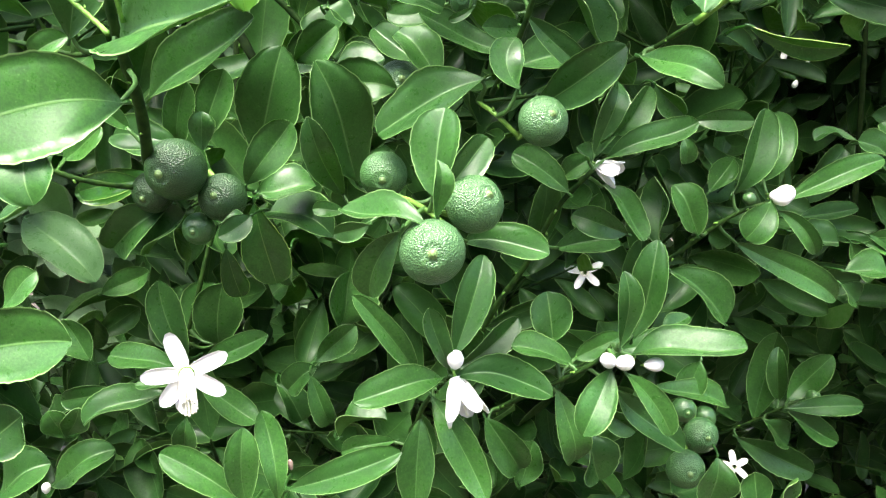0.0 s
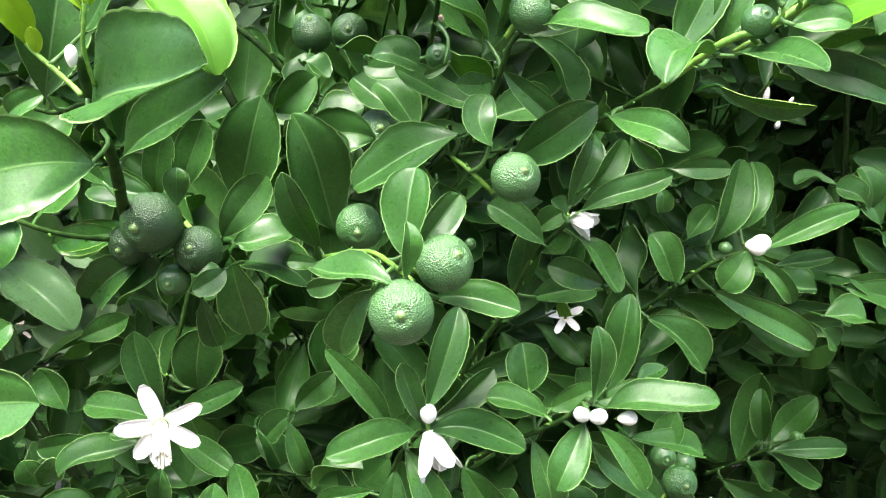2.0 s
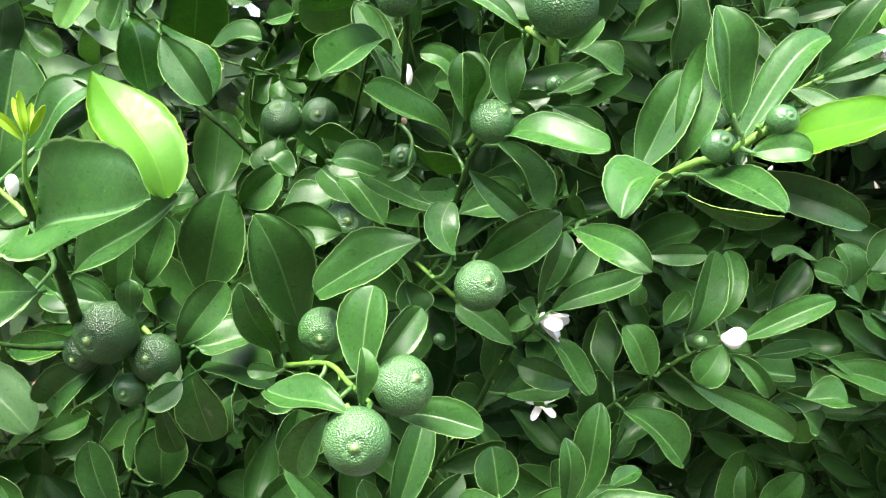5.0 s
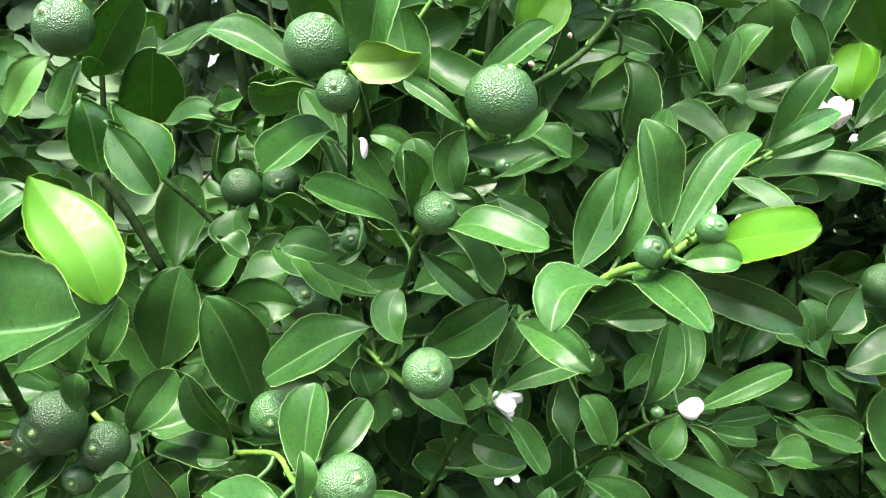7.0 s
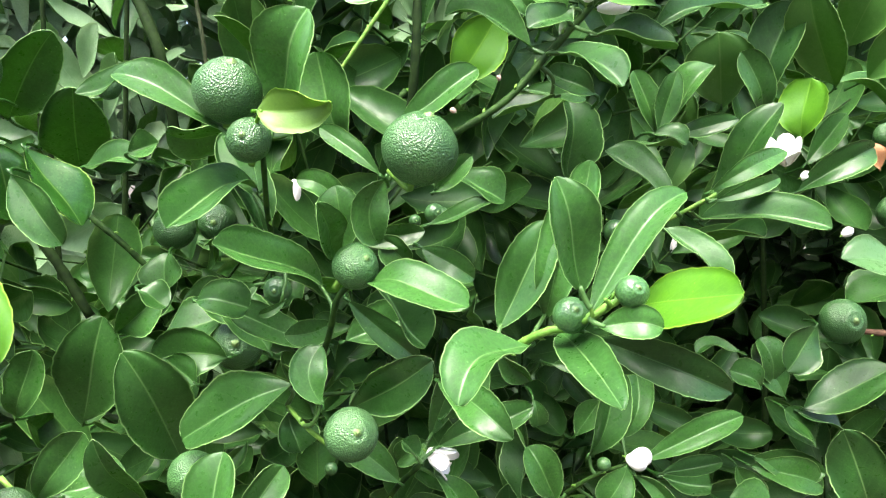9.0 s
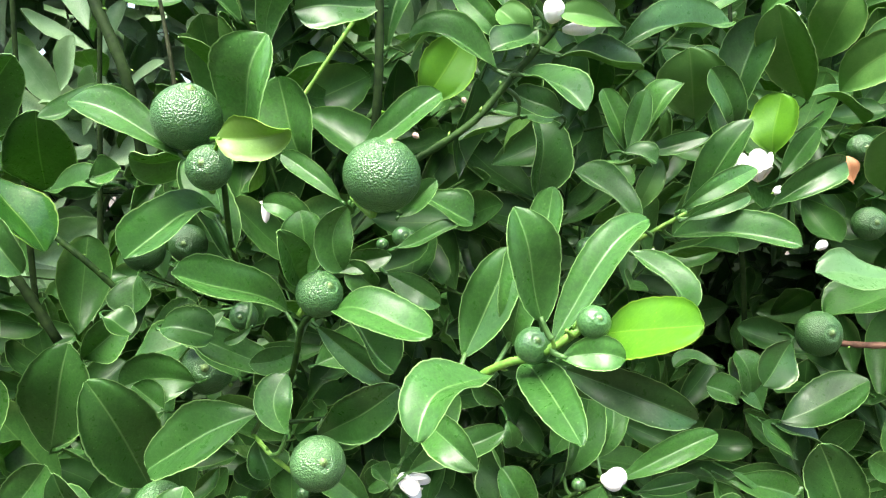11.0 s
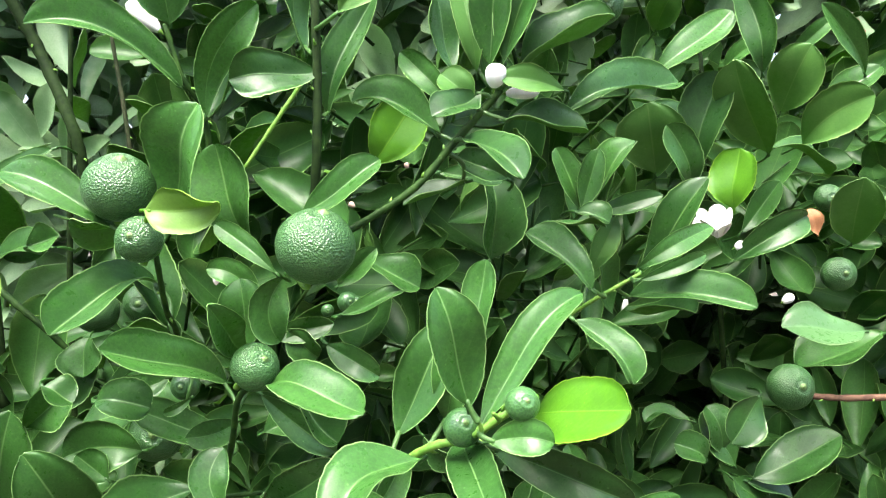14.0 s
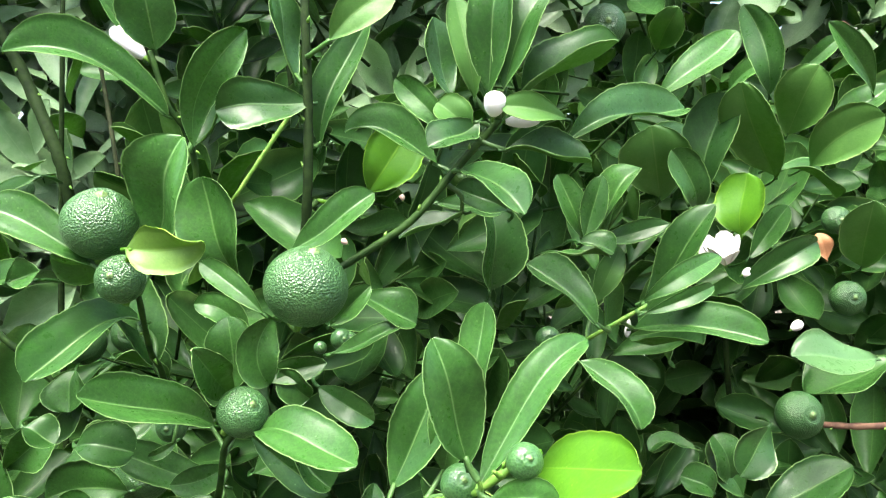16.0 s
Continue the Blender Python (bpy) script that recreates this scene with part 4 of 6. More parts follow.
leaf(bush, (-0.2094, 0.4800, 0.8700), (-0.1789, 0.4800, 0.8842), 0.0179, roll=-2.44, fold=25, bend=-0.0696, twist=2.08, widest=0.51)
leaf(bush, (0.1442, 0.4300, 0.8442), (0.1361, 0.4300, 0.8224), 0.0179, roll=13.8, fold=16, bend=0.0664, twist=1.51, widest=0.49)
leaf(bush, (0.0696, 0.4100, 0.8531), (0.0947, 0.4100, 0.8657), 0.0141, roll=-1.6, fold=15, bend=0.128, twist=-18, widest=0.56)
leaf(bush, (0.0912, 0.4000, 0.8613), (0.1186, 0.4000, 0.8705), 0.0131, roll=-25.9, fold=15, bend=-0.0987, twist=28.3, widest=0.6)
leaf(bush, (0.0880, 0.4200, 0.8198), (0.1074, 0.4200, 0.8064), 0.0180, roll=11.9, fold=37, bend=-0.0297, twist=21.5, widest=0.5)
leaf(bush, (0.2802, 0.6348, 0.7358), (0.2761, 0.6348, 0.7828), 0.0191, roll=-27.9, fold=27, bend=0.158, twist=16, widest=0.53)
leaf(bush, (0.2808, 0.5500, 0.8673), (0.3101, 0.5500, 0.8633), 0.0320, roll=-38.1, fold=32, bend=0.112, twist=7.41, widest=0.58)
leaf(bush, (0.2799, 0.5500, 0.8572), (0.2911, 0.5500, 0.8448), 0.0222, roll=-21.4, fold=26, bend=0.0223, twist=-7.64, widest=0.55)
leaf(bush, (-0.1333, 0.3400, 1.0420), (-0.1079, 0.3400, 1.0678), 0.0218, roll=-18.2, fold=18, bend=0.121, twist=5.16, widest=0.56)
leaf(bush, (-0.1000, 0.4000, 1.0934), (-0.0797, 0.4000, 1.0619), 0.0211, roll=4.35, fold=27, bend=0.0306, twist=7.55, widest=0.52)
leaf(bush, (0.0513, 0.4000, 1.0604), (0.0800, 0.4000, 1.0653), 0.0124, roll=12.5, fold=29, bend=-0.0381, twist=-0.701, widest=0.53)
leaf(bush, (0.0053, 0.4000, 1.0821), (-0.0111, 0.4100, 1.1090), 0.0141, roll=1.94, fold=19, bend=-0.024, twist=17.8, widest=0.54)
leaf(bush, (-0.1263, 0.4400, 1.1268), (-0.1397, 0.4400, 1.1002), 0.0223, roll=19.4, fold=27, bend=0.0014, twist=10.6, widest=0.58)
leaf(bush, (-0.1328, 0.4200, 1.1273), (-0.1554, 0.4200, 1.0994), 0.0186, fold=15, twist=-10.1, widest=0.51, flip=True)
leaf(bush, (-0.0726, 0.5500, 1.0110), (-0.0429, 0.5500, 1.0067), 0.0397, roll=-22.9, fold=25, bend=-0.00709, twist=15.5, widest=0.58)
leaf(bush, (-0.0542, 0.5400, 1.0486), (-0.0257, 0.5400, 1.0336), 0.0403, roll=-82.5, fold=25, bend=0.111, twist=15.1, widest=0.6)
leaf(bush, (0.0098, 0.4400, 0.9717), (0.0153, 0.4400, 0.9504), 0.0263, roll=-26.9, fold=32, bend=-0.0965, twist=14.4, widest=0.57)
leaf(bush, (-0.0711, 0.4800, 1.0992), (-0.0963, 0.4800, 1.0979), 0.0154, roll=-15.1, fold=22, bend=-0.0384, twist=-35.3, widest=0.54)
leaf(bush, (0.0835, 0.3800, 1.0834), (0.0999, 0.3800, 1.0984), 0.0118, roll=7.3, fold=36, bend=0.00759, twist=7.45, widest=0.49)
leaf(bush, (0.0781, 0.3800, 1.0597), (0.0995, 0.3700, 1.0474), 0.0129, roll=7.26, fold=25, bend=0.154, twist=5.54, widest=0.61)
leaf(bush, (0.3371, 0.5500, 0.9856), (0.3135, 0.5400, 0.9588), 0.0297, roll=-12.4, fold=15, bend=0.0101, twist=-29.1, widest=0.5)
leaf(bush, (0.3455, 0.5800, 0.9211), (0.4024, 0.5700, 0.9513), 0.0371, roll=-37.7, fold=15, bend=-0.0428, twist=24.5, widest=0.53)
leaf(bush, (0.3314, 0.5800, 0.9215), (0.3541, 0.5800, 0.8963), 0.0281, roll=-33.2, fold=15, bend=0.0726, twist=26.6, widest=0.55)
leaf(bush, (0.3415, 0.5800, 0.9192), (0.3742, 0.5800, 0.9038), 0.0254, roll=-51.1, fold=29, bend=0.0145, twist=28.9, widest=0.59)
leaf(bush, (0.3320, 0.6000, 0.9341), (0.3210, 0.6000, 0.9676), 0.0312, roll=18.5, fold=16, bend=0.172, twist=-7.84, widest=0.55)
leaf(bush, (0.3099, 0.5800, 0.8877), (0.3628, 0.5800, 0.8734), 0.0264, roll=9.81, fold=27, bend=-0.0768, twist=-8.03, widest=0.55)
leaf(bush, (0.2276, 0.4500, 1.0789), (0.2713, 0.4600, 1.0992), 0.0127, roll=-2.32, fold=21, bend=0.159, twist=18.8, widest=0.48)
leaf(bush, (0.3071, 0.5200, 1.0749), (0.3537, 0.5200, 1.1013), 0.0218, roll=-3.75, fold=32, bend=0.135, twist=-53.6, widest=0.56)
leaf(bush, (0.3214, 0.5400, 1.0912), (0.3471, 0.5400, 1.1227), 0.0181, roll=-12.1, fold=29, bend=-0.0779, twist=30.6, widest=0.61)
leaf(bush, (0.2097, 0.4700, 1.0770), (0.2237, 0.4700, 1.1051), 0.0138, twist=-18.2, widest=0.54, flip=True)
leaf(bush, (0.2030, 0.4600, 1.1098), (0.2131, 0.4600, 1.1412), 0.0146, roll=-5.71, fold=26, bend=-0.0184, twist=31, widest=0.51)
leaf(bush, (0.2088, 0.4650, 1.1127), (0.2338, 0.4650, 1.1442), 0.0216, roll=-41.7, fold=34, bend=0.0844, twist=-5.3, widest=0.6)
leaf(bush, (0.2041, 0.4700, 1.1100), (0.1925, 0.4700, 1.1427), 0.0172, roll=2.98, fold=32, bend=0.0929, twist=8.7, widest=0.52)
leaf(bush, (0.2104, 0.4600, 1.1096), (0.2460, 0.4600, 1.1159), 0.0120, roll=-4.11, fold=21, bend=-0.0743, twist=5.85, widest=0.51)
leaf(bush, (0.1886, 0.4550, 1.1043), (0.2147, 0.4550, 1.1008), 0.0152, roll=-72.6, fold=18, bend=0.00638, twist=6.5, widest=0.52)
leaf(bush, (0.1423, 0.4000, 1.1585), (0.1292, 0.4000, 1.1707), 0.0171, fold=23, twist=-25.8, widest=0.57, flip=True)
leaf(bush, (0.1294, 0.4300, 1.1296), (0.1589, 0.4300, 1.1249), 0.0144, roll=-27.5, fold=21, bend=0.0196, twist=-32.6, widest=0.55)
leaf(bush, (0.0726, 0.4000, 1.1818), (0.0663, 0.4000, 1.2181), 0.0181, roll=55.9, fold=18, bend=-0.0494, twist=47.7, widest=0.49)
leaf(bush, (0.1386, 0.4400, 1.1790), (0.1308, 0.4400, 1.2152), 0.0200, roll=28.2, fold=16, bend=-0.0507, twist=-25.2, widest=0.61)
leaf(bush, (0.2512, 0.5600, 1.1484), (0.2973, 0.5600, 1.1678), 0.0291, roll=-5.45, fold=25, bend=0.126, twist=46.1, widest=0.59)
leaf(bush, (0.3614, 0.5800, 1.1459), (0.3991, 0.5800, 1.1262), 0.0349, roll=-53.3, fold=22, bend=0.139, twist=15.3, widest=0.53)
leaf(bush, (-0.0560, 0.4200, 1.1026), (-0.0417, 0.4200, 1.1069), 0.0180, roll=-2.69, fold=38, bend=-0.0738, twist=8.22, widest=0.56)
leaf(bush, (0.1455, 0.4050, 1.1720), (0.1381, 0.4050, 1.2157), 0.0140, twist=-56.8, widest=0.61, flip=True)
leaf(bush, (0.1507, 0.4000, 1.1735), (0.1604, 0.4000, 1.2281), 0.0218, roll=-23.6, fold=25, bend=0.13, twist=-3.07, widest=0.5)
leaf(bush, (0.1565, 0.3960, 1.1740), (0.1781, 0.3960, 1.2160), 0.0221, roll=-33.5, fold=22, bend=0.138, twist=-12, widest=0.49)
leaf(bush, (0.1813, 0.3940, 1.1618), (0.1546, 0.3940, 1.1679), 0.0134, fold=23, twist=9.22, widest=0.61, flip=True)
leaf(bush, (0.0340, 0.4100, 1.0130), (-0.0124, 0.4100, 1.0307), 0.0186, roll=20.8, fold=20, bend=-0.09, twist=-7.43, widest=0.61)
leaf(bush, (0.0599, 0.4000, 1.0637), (0.0725, 0.4000, 1.0509), 0.0160, roll=28.7, fold=22, bend=0.048, twist=-0.0213, widest=0.55)
leaf(bush, (0.3813, 0.5600, 1.0875), (0.3747, 0.5600, 1.1042), 0.0123, fold=15, twist=-13.6, widest=0.56, dry=True)
leaf(bush, (-0.0628, 0.4700, 1.1493), (-0.0985, 0.4700, 1.1337), 0.0179, roll=25.3, fold=30, bend=-0.0841, twist=9.78, widest=0.52)
leaf(bush, (0.1566, 0.4700, 1.0849), (0.1579, 0.4700, 1.1274), 0.0337, roll=29.8, fold=36, bend=0.0961, twist=6.36, widest=0.5)
leaf(bush, (0.1583, 0.4100, 1.1256), (0.1361, 0.4100, 1.1360), 0.0163, roll=-0.498, fold=29, bend=0.0276, twist=-23.1, widest=0.55)
leaf(bush, (0.0790, 0.4300, 0.9578), (0.0646, 0.4300, 0.9479), 0.0155, roll=9.05, fold=33, bend=0.138, twist=-18, widest=0.49)
leaf(bush, (0.2135, 0.4800, 0.9174), (0.2495, 0.4800, 0.9232), 0.0149, roll=-24.7, fold=34, bend=-0.0452, twist=-0.865, widest=0.57)
leaf(bush, (0.3091, 0.5800, 0.8808), (0.3604, 0.5800, 0.8649), 0.0274, roll=-14.8, fold=25, bend=0.0771, twist=-0.0169, widest=0.6)
leaf(bush, (0.2989, 0.5800, 0.8811), (0.3160, 0.5800, 0.8515), 0.0238, roll=-7.89, fold=32, bend=-0.0472, twist=13.2, widest=0.51)
leaf(bush, (0.3415, 0.6000, 0.9234), (0.3174, 0.6000, 0.9636), 0.0278, roll=16.6, fold=16, bend=-0.0127, twist=-1.34, widest=0.5)
leaf(bush, (-0.1566, 0.3500, 1.0157), (-0.1417, 0.3500, 1.0825), 0.0328, roll=27, fold=19, bend=0.0777, twist=-24.4, widest=0.53)
leaf(bush, (0.1403, 0.4100, 1.1252), (0.1114, 0.4100, 1.1153), 0.0170, roll=56.3, fold=29, bend=-0.0214, twist=3.69, widest=0.53)
leaf(bush, (0.1999, 0.4550, 1.1087), (0.2151, 0.4500, 1.1031), 0.0180, roll=-30, fold=32, bend=0.08, twist=-2.09, widest=0.55)
leaf(bush, (0.0148, 0.4200, 1.1713), (-0.0433, 0.4000, 1.1958), 0.0269, roll=23.2, fold=38, bend=0.129, sweep=0.085)
leaf(bush, (0.0277, 0.4100, 1.1568), (0.0526, 0.4050, 1.2037), 0.0184, roll=36.5, fold=14, bend=0.018, sweep=-0.135)
leaf(bush, (0.0792, 0.3850, 1.1698), (0.0445, 0.3750, 1.1667), 0.0215, roll=-5.1, fold=20, bend=0.052, sweep=0.005, twist=35, widest=0.68)
leaf(bush, (0.0200, 0.3800, 1.1175), (0.0350, 0.3650, 1.1566), 0.0336, roll=-18.6, fold=26, bend=0.059, sweep=-0.01, widest=0.55)
leaf(bush, (0.0463, 0.3950, 1.1032), (0.0349, 0.3900, 1.1432), 0.0292, roll=-23.6, fold=24, bend=0.065, sweep=-0.027)
leaf(bush, (0.0807, 0.4000, 1.1542), (0.1029, 0.4000, 1.2053), 0.0178, roll=-12.3, fold=30, bend=0.068, sweep=-0.037, widest=0.5)
leaf(bush, (0.0886, 0.3700, 1.1906), (0.1132, 0.3700, 1.2094), 0.0166, roll=16.6, fold=18, bend=0.06, sweep=-0.054, flip=True)
leaf(bush, (0.1288, 0.4050, 1.1455), (0.0904, 0.4100, 1.1614), 0.0240, roll=23.3, fold=38, bend=0.116, sweep=0.066)
leaf(bush, (0.1351, 0.4300, 1.1617), (0.1128, 0.4300, 1.1862), 0.0146, roll=-14.2, fold=24, bend=0.051, sweep=0.014)
leaf(bush, (0.1461, 0.4000, 1.1629), (0.1241, 0.3850, 1.1511), 0.0193, roll=12.9, fold=26, bend=0.008, sweep=-0.061, twist=-35, widest=0.68)
leaf(bush, (0.1634, 0.4000, 1.1703), (0.2031, 0.3900, 1.1922), 0.0320, roll=-42.3, fold=46, bend=0.028, sweep=0.012)
leaf(bush, (0.1858, 0.4100, 1.1549), (0.2443, 0.4300, 1.1689), 0.0294, roll=-24.6, fold=36, bend=0.065, sweep=-0.015, widest=0.58)
leaf(bush, (0.1567, 0.4000, 1.1505), (0.1926, 0.4000, 1.1440), 0.0246, roll=-33.3, fold=42, bend=0.023, sweep=0.017, widest=0.62)
leaf(bush, (0.1302, 0.4300, 1.1300), (0.1575, 0.4300, 1.1243), 0.0161, roll=-23.1, fold=32, bend=0.025, sweep=0.027)
leaf(bush, (0.2946, 0.5400, 1.1311), (0.3076, 0.5300, 1.1893), 0.0348, roll=-38.5, fold=22, bend=0.068, sweep=-0.044)
leaf(bush, (0.3439, 0.5500, 1.1403), (0.3055, 0.5100, 1.1930), 0.0358, roll=-70.7, fold=16, bend=0.051, sweep=-0.001, flip=True, widest=0.62)
leaf(bush, (0.3821, 0.5800, 1.1474), (0.4081, 0.5400, 1.1745), 0.0332, roll=-0.4, fold=16, bend=0.057, sweep=-0.083, flip=True, widest=0.6)
leaf(bush, (0.2750, 0.5000, 1.1209), (0.2582, 0.4900, 1.1547), 0.0210, roll=-6.3, fold=24, bend=0.075, sweep=0.06)
leaf(bush, (0.3044, 0.5100, 1.1069), (0.3084, 0.5100, 1.1419), 0.0314, roll=-48.1, fold=14, bend=0.059, sweep=-0.018, young=True, widest=0.5)
leaf(bush, (0.2259, 0.4400, 1.0745), (0.2639, 0.4500, 1.0854), 0.0091, roll=5.3, fold=26, bend=0.05, sweep=0.019)
leaf(bush, (0.1782, 0.3700, 1.0668), (0.1979, 0.3560, 1.0429), 0.0193, roll=-27.6, fold=34, bend=0.09, sweep=-0.043)
leaf(bush, (0.1362, 0.3300, 1.0630), (0.1389, 0.3300, 1.0957), 0.0142, roll=-33.2, fold=24, bend=0.064, sweep=-0.025, widest=0.6)
leaf(bush, (0.1056, 0.3350, 1.0334), (0.1275, 0.3420, 1.0733), 0.0208, roll=-10.9, fold=22, bend=0.05, sweep=0.0, widest=0.5)
leaf(bush, (0.1339, 0.2950, 1.0416), (0.1536, 0.2900, 1.0417), 0.0123, roll=-6.8, fold=18, bend=0.062, sweep=-0.061, widest=0.6)
leaf(bush, (-0.1248, 0.3200, 1.0106), (-0.0679, 0.2850, 1.0275), 0.0572, roll=-21.2, fold=34, bend=0.029, sweep=0.017, widest=0.5)
leaf(bush, (-0.1295, 0.3600, 0.9886), (-0.0759, 0.3400, 1.0240), 0.0307, roll=-19.3, fold=32, bend=0.029, sweep=0.02)
leaf(bush, (-0.1514, 0.4650, 0.9601), (-0.1395, 0.4480, 0.9984), 0.0180, roll=26.6, fold=20, bend=0.05, sweep=-0.053)
leaf(bush, (-0.1272, 0.3900, 0.9693), (-0.1618, 0.4000, 0.9722), 0.0202, roll=14.3, fold=22, bend=0.048, sweep=-0.005)
leaf(bush, (-0.1095, 0.3700, 0.9673), (-0.1088, 0.3700, 0.9849), 0.0126, roll=18.6, fold=18, bend=0.05, sweep=-0.023, widest=0.65, bare=True)
leaf(bush, (-0.0021, 0.4600, 0.9982), (-0.0261, 0.4700, 1.0250), 0.0273, roll=20.1, fold=26, bend=0.073, sweep=0.04)
leaf(bush, (0.0555, 0.4000, 1.0445), (0.0793, 0.4000, 1.0124), 0.0294, roll=-38.1, fold=40, bend=0.007, sweep=0.029)
leaf(bush, (-0.0040, 0.3300, 0.9521), (0.0009, 0.3400, 0.9877), 0.0236, roll=-18.1, fold=24, bend=0.052, sweep=-0.005, widest=0.55)
leaf(bush, (0.0003, 0.3500, 0.9507), (0.0199, 0.3600, 0.9741), 0.0171, roll=22.8, fold=24, bend=0.049, sweep=-0.002)
leaf(bush, (0.0655, 0.4200, 0.9410), (0.0367, 0.4300, 0.9606), 0.0193, roll=11.8, fold=24, bend=0.059, sweep=0.021)
leaf(bush, (0.1692, 0.4700, 0.9324), (0.1850, 0.4700, 0.9826), 0.0239, roll=13.2, fold=34, bend=0.072, sweep=0.042)
leaf(bush, (0.1904, 0.4800, 0.9390), (0.1994, 0.4900, 0.9795), 0.0182, roll=-4.2, fold=30, bend=0.084, sweep=0.138)
leaf(bush, (0.1998, 0.4700, 0.9291), (0.2562, 0.4700, 0.9535), 0.0177, roll=-17.8, fold=26, bend=0.05, sweep=0.0)
leaf(bush, (-0.1364, 0.4100, 0.8547), (-0.1454, 0.4000, 0.8988), 0.0191, roll=21.3, fold=22, bend=0.05, sweep=-0.064)
leaf(bush, (-0.1417, 0.4100, 0.8471), (-0.1822, 0.4200, 0.8513), 0.0187, roll=32.4, fold=26, bend=0.051, sweep=0.002)
leaf(bush, (-0.1486, 0.4100, 0.8339), (-0.1909, 0.4000, 0.8198), 0.0231, roll=40.6, fold=34, bend=0.066, sweep=0.017)
leaf(bush, (-0.1283, 0.4100, 0.8484), (-0.0901, 0.4000, 0.8696), 0.0153, roll=-11.9, fold=26, bend=0.05, sweep=-0.0)
leaf(bush, (-0.1302, 0.4100, 0.8375), (-0.0981, 0.4000, 0.8210), 0.0171, roll=-25.8, fold=22, bend=0.049, sweep=0.007)
leaf(bush, (-0.0705, 0.3400, 0.8152), (-0.0177, 0.3300, 0.8385), 0.0173, roll=-20.2, fold=24, bend=0.041, sweep=0.037)
leaf(bush, (-0.0916, 0.3400, 0.8078), (-0.1290, 0.3400, 0.8331), 0.0178, roll=21.1, fold=24, bend=0.052, sweep=0.027)
leaf(bush, (-0.0901, 0.3400, 0.8069), (-0.0901, 0.3400, 0.8457), 0.0174, roll=19.3, fold=24, bend=0.046, sweep=-0.054)
leaf(bush, (-0.0804, 0.3600, 0.7977), (-0.0888, 0.3700, 0.8410), 0.0155, roll=13.3, fold=26, bend=0.05, sweep=0.04)
leaf(bush, (-0.0116, 0.3700, 0.8575), (-0.0419, 0.3600, 0.9021), 0.0140, roll=15.4, fold=30, bend=0.052, sweep=0.016, widest=0.52)
leaf(bush, (0.0025, 0.3650, 0.8642), (-0.0070, 0.3600, 0.8956), 0.0133, roll=18.1, fold=28, bend=0.043, sweep=-0.028)
leaf(bush, (0.0055, 0.3800, 0.8657), (0.0207, 0.4000, 0.9121), 0.0201, roll=3.3, fold=28, bend=0.051, sweep=0.019, widest=0.52)
leaf(bush, (0.0073, 0.4000, 0.8516), (0.0397, 0.4100, 0.8760), 0.0170, roll=19.3, fold=28, bend=0.065, sweep=0.038)
leaf(bush, (-0.0003, 0.3700, 0.8575), (-0.0416, 0.3500, 0.8530), 0.0200, roll=23.1, fold=26, bend=0.053, sweep=0.009, widest=0.52)
leaf(bush, (0.0058, 0.3650, 0.8602), (0.0526, 0.3650, 0.8503), 0.0202, roll=-23.4, fold=26, bend=0.076, sweep=-0.079, widest=0.5)
leaf(bush, (-0.0071, 0.3100, 0.9437), (-0.0420, 0.3300, 0.9467), 0.0207, roll=40.5, fold=32, bend=0.035, sweep=-0.015, widest=0.5)
leaf(bush, (-0.0175, 0.3300, 0.9376), (-0.0318, 0.3400, 0.9064), 0.0174, roll=-3.3, fold=22, bend=0.057, sweep=0.098, widest=0.55)
leaf(bush, (-0.0332, 0.3600, 0.9347), (-0.0495, 0.3600, 0.9304), 0.0104, roll=-24.0, fold=20, bend=0.055, sweep=-0.016)
leaf(bush, (0.0095, 0.3500, 0.9288), (0.0460, 0.3400, 0.9254), 0.0189, roll=-24.5, fold=26, bend=0.067, sweep=-0.032, widest=0.55)
leaf(bush, (-0.0055, 0.3700, 0.8480), (0.0209, 0.3500, 0.8033), 0.0183, roll=-2.7, fold=24, bend=0.05, sweep=-0.021, widest=0.5)
leaf(bush, (0.0671, 0.4000, 0.8536), (0.0351, 0.4000, 0.8634), 0.0194, roll=40.0, fold=30, bend=0.062, sweep=0.016)
leaf(bush, (0.0585, 0.4100, 0.8628), (0.0548, 0.4150, 0.8888), 0.0248, roll=4.5, fold=20, bend=0.05, sweep=0.0, widest=0.5)
leaf(bush, (0.0929, 0.3800, 0.8741), (0.1032, 0.3800, 0.9242), 0.0197, roll=-24.5, fold=24, bend=0.04, sweep=0.048, widest=0.52)
leaf(bush, (0.0850, 0.3700, 0.8738), (0.0852, 0.3700, 0.9109), 0.0136, roll=3.8, fold=28, bend=0.067, sweep=0.064)
leaf(bush, (0.0922, 0.3800, 0.8647), (0.1428, 0.3600, 0.8762), 0.0263, roll=-50.8, fold=30, bend=0.043, sweep=0.007, widest=0.55)
leaf(bush, (0.0825, 0.3750, 0.8603), (0.0668, 0.3600, 0.8319), 0.0200, roll=8.9, fold=22, bend=0.05, sweep=-0.005, widest=0.58)
leaf(bush, (0.0882, 0.3700, 0.8600), (0.1122, 0.3700, 0.8275), 0.0152, roll=-14.2, fold=26, bend=0.064, sweep=-0.038)
leaf(bush, (0.1169, 0.4200, 0.8331), (0.1609, 0.4300, 0.8176), 0.0191, roll=-41.5, fold=30, bend=0.052, sweep=-0.003)
leaf(bush, (0.1388, 0.4800, 0.8845), (0.1748, 0.4800, 0.8510), 0.0326, roll=-30.1, fold=32, bend=0.076, sweep=-0.028)
leaf(bush, (0.1920, 0.4600, 0.9250), (0.2170, 0.4600, 0.8991), 0.0122, roll=28.2, fold=28, bend=0.035, sweep=-0.123)
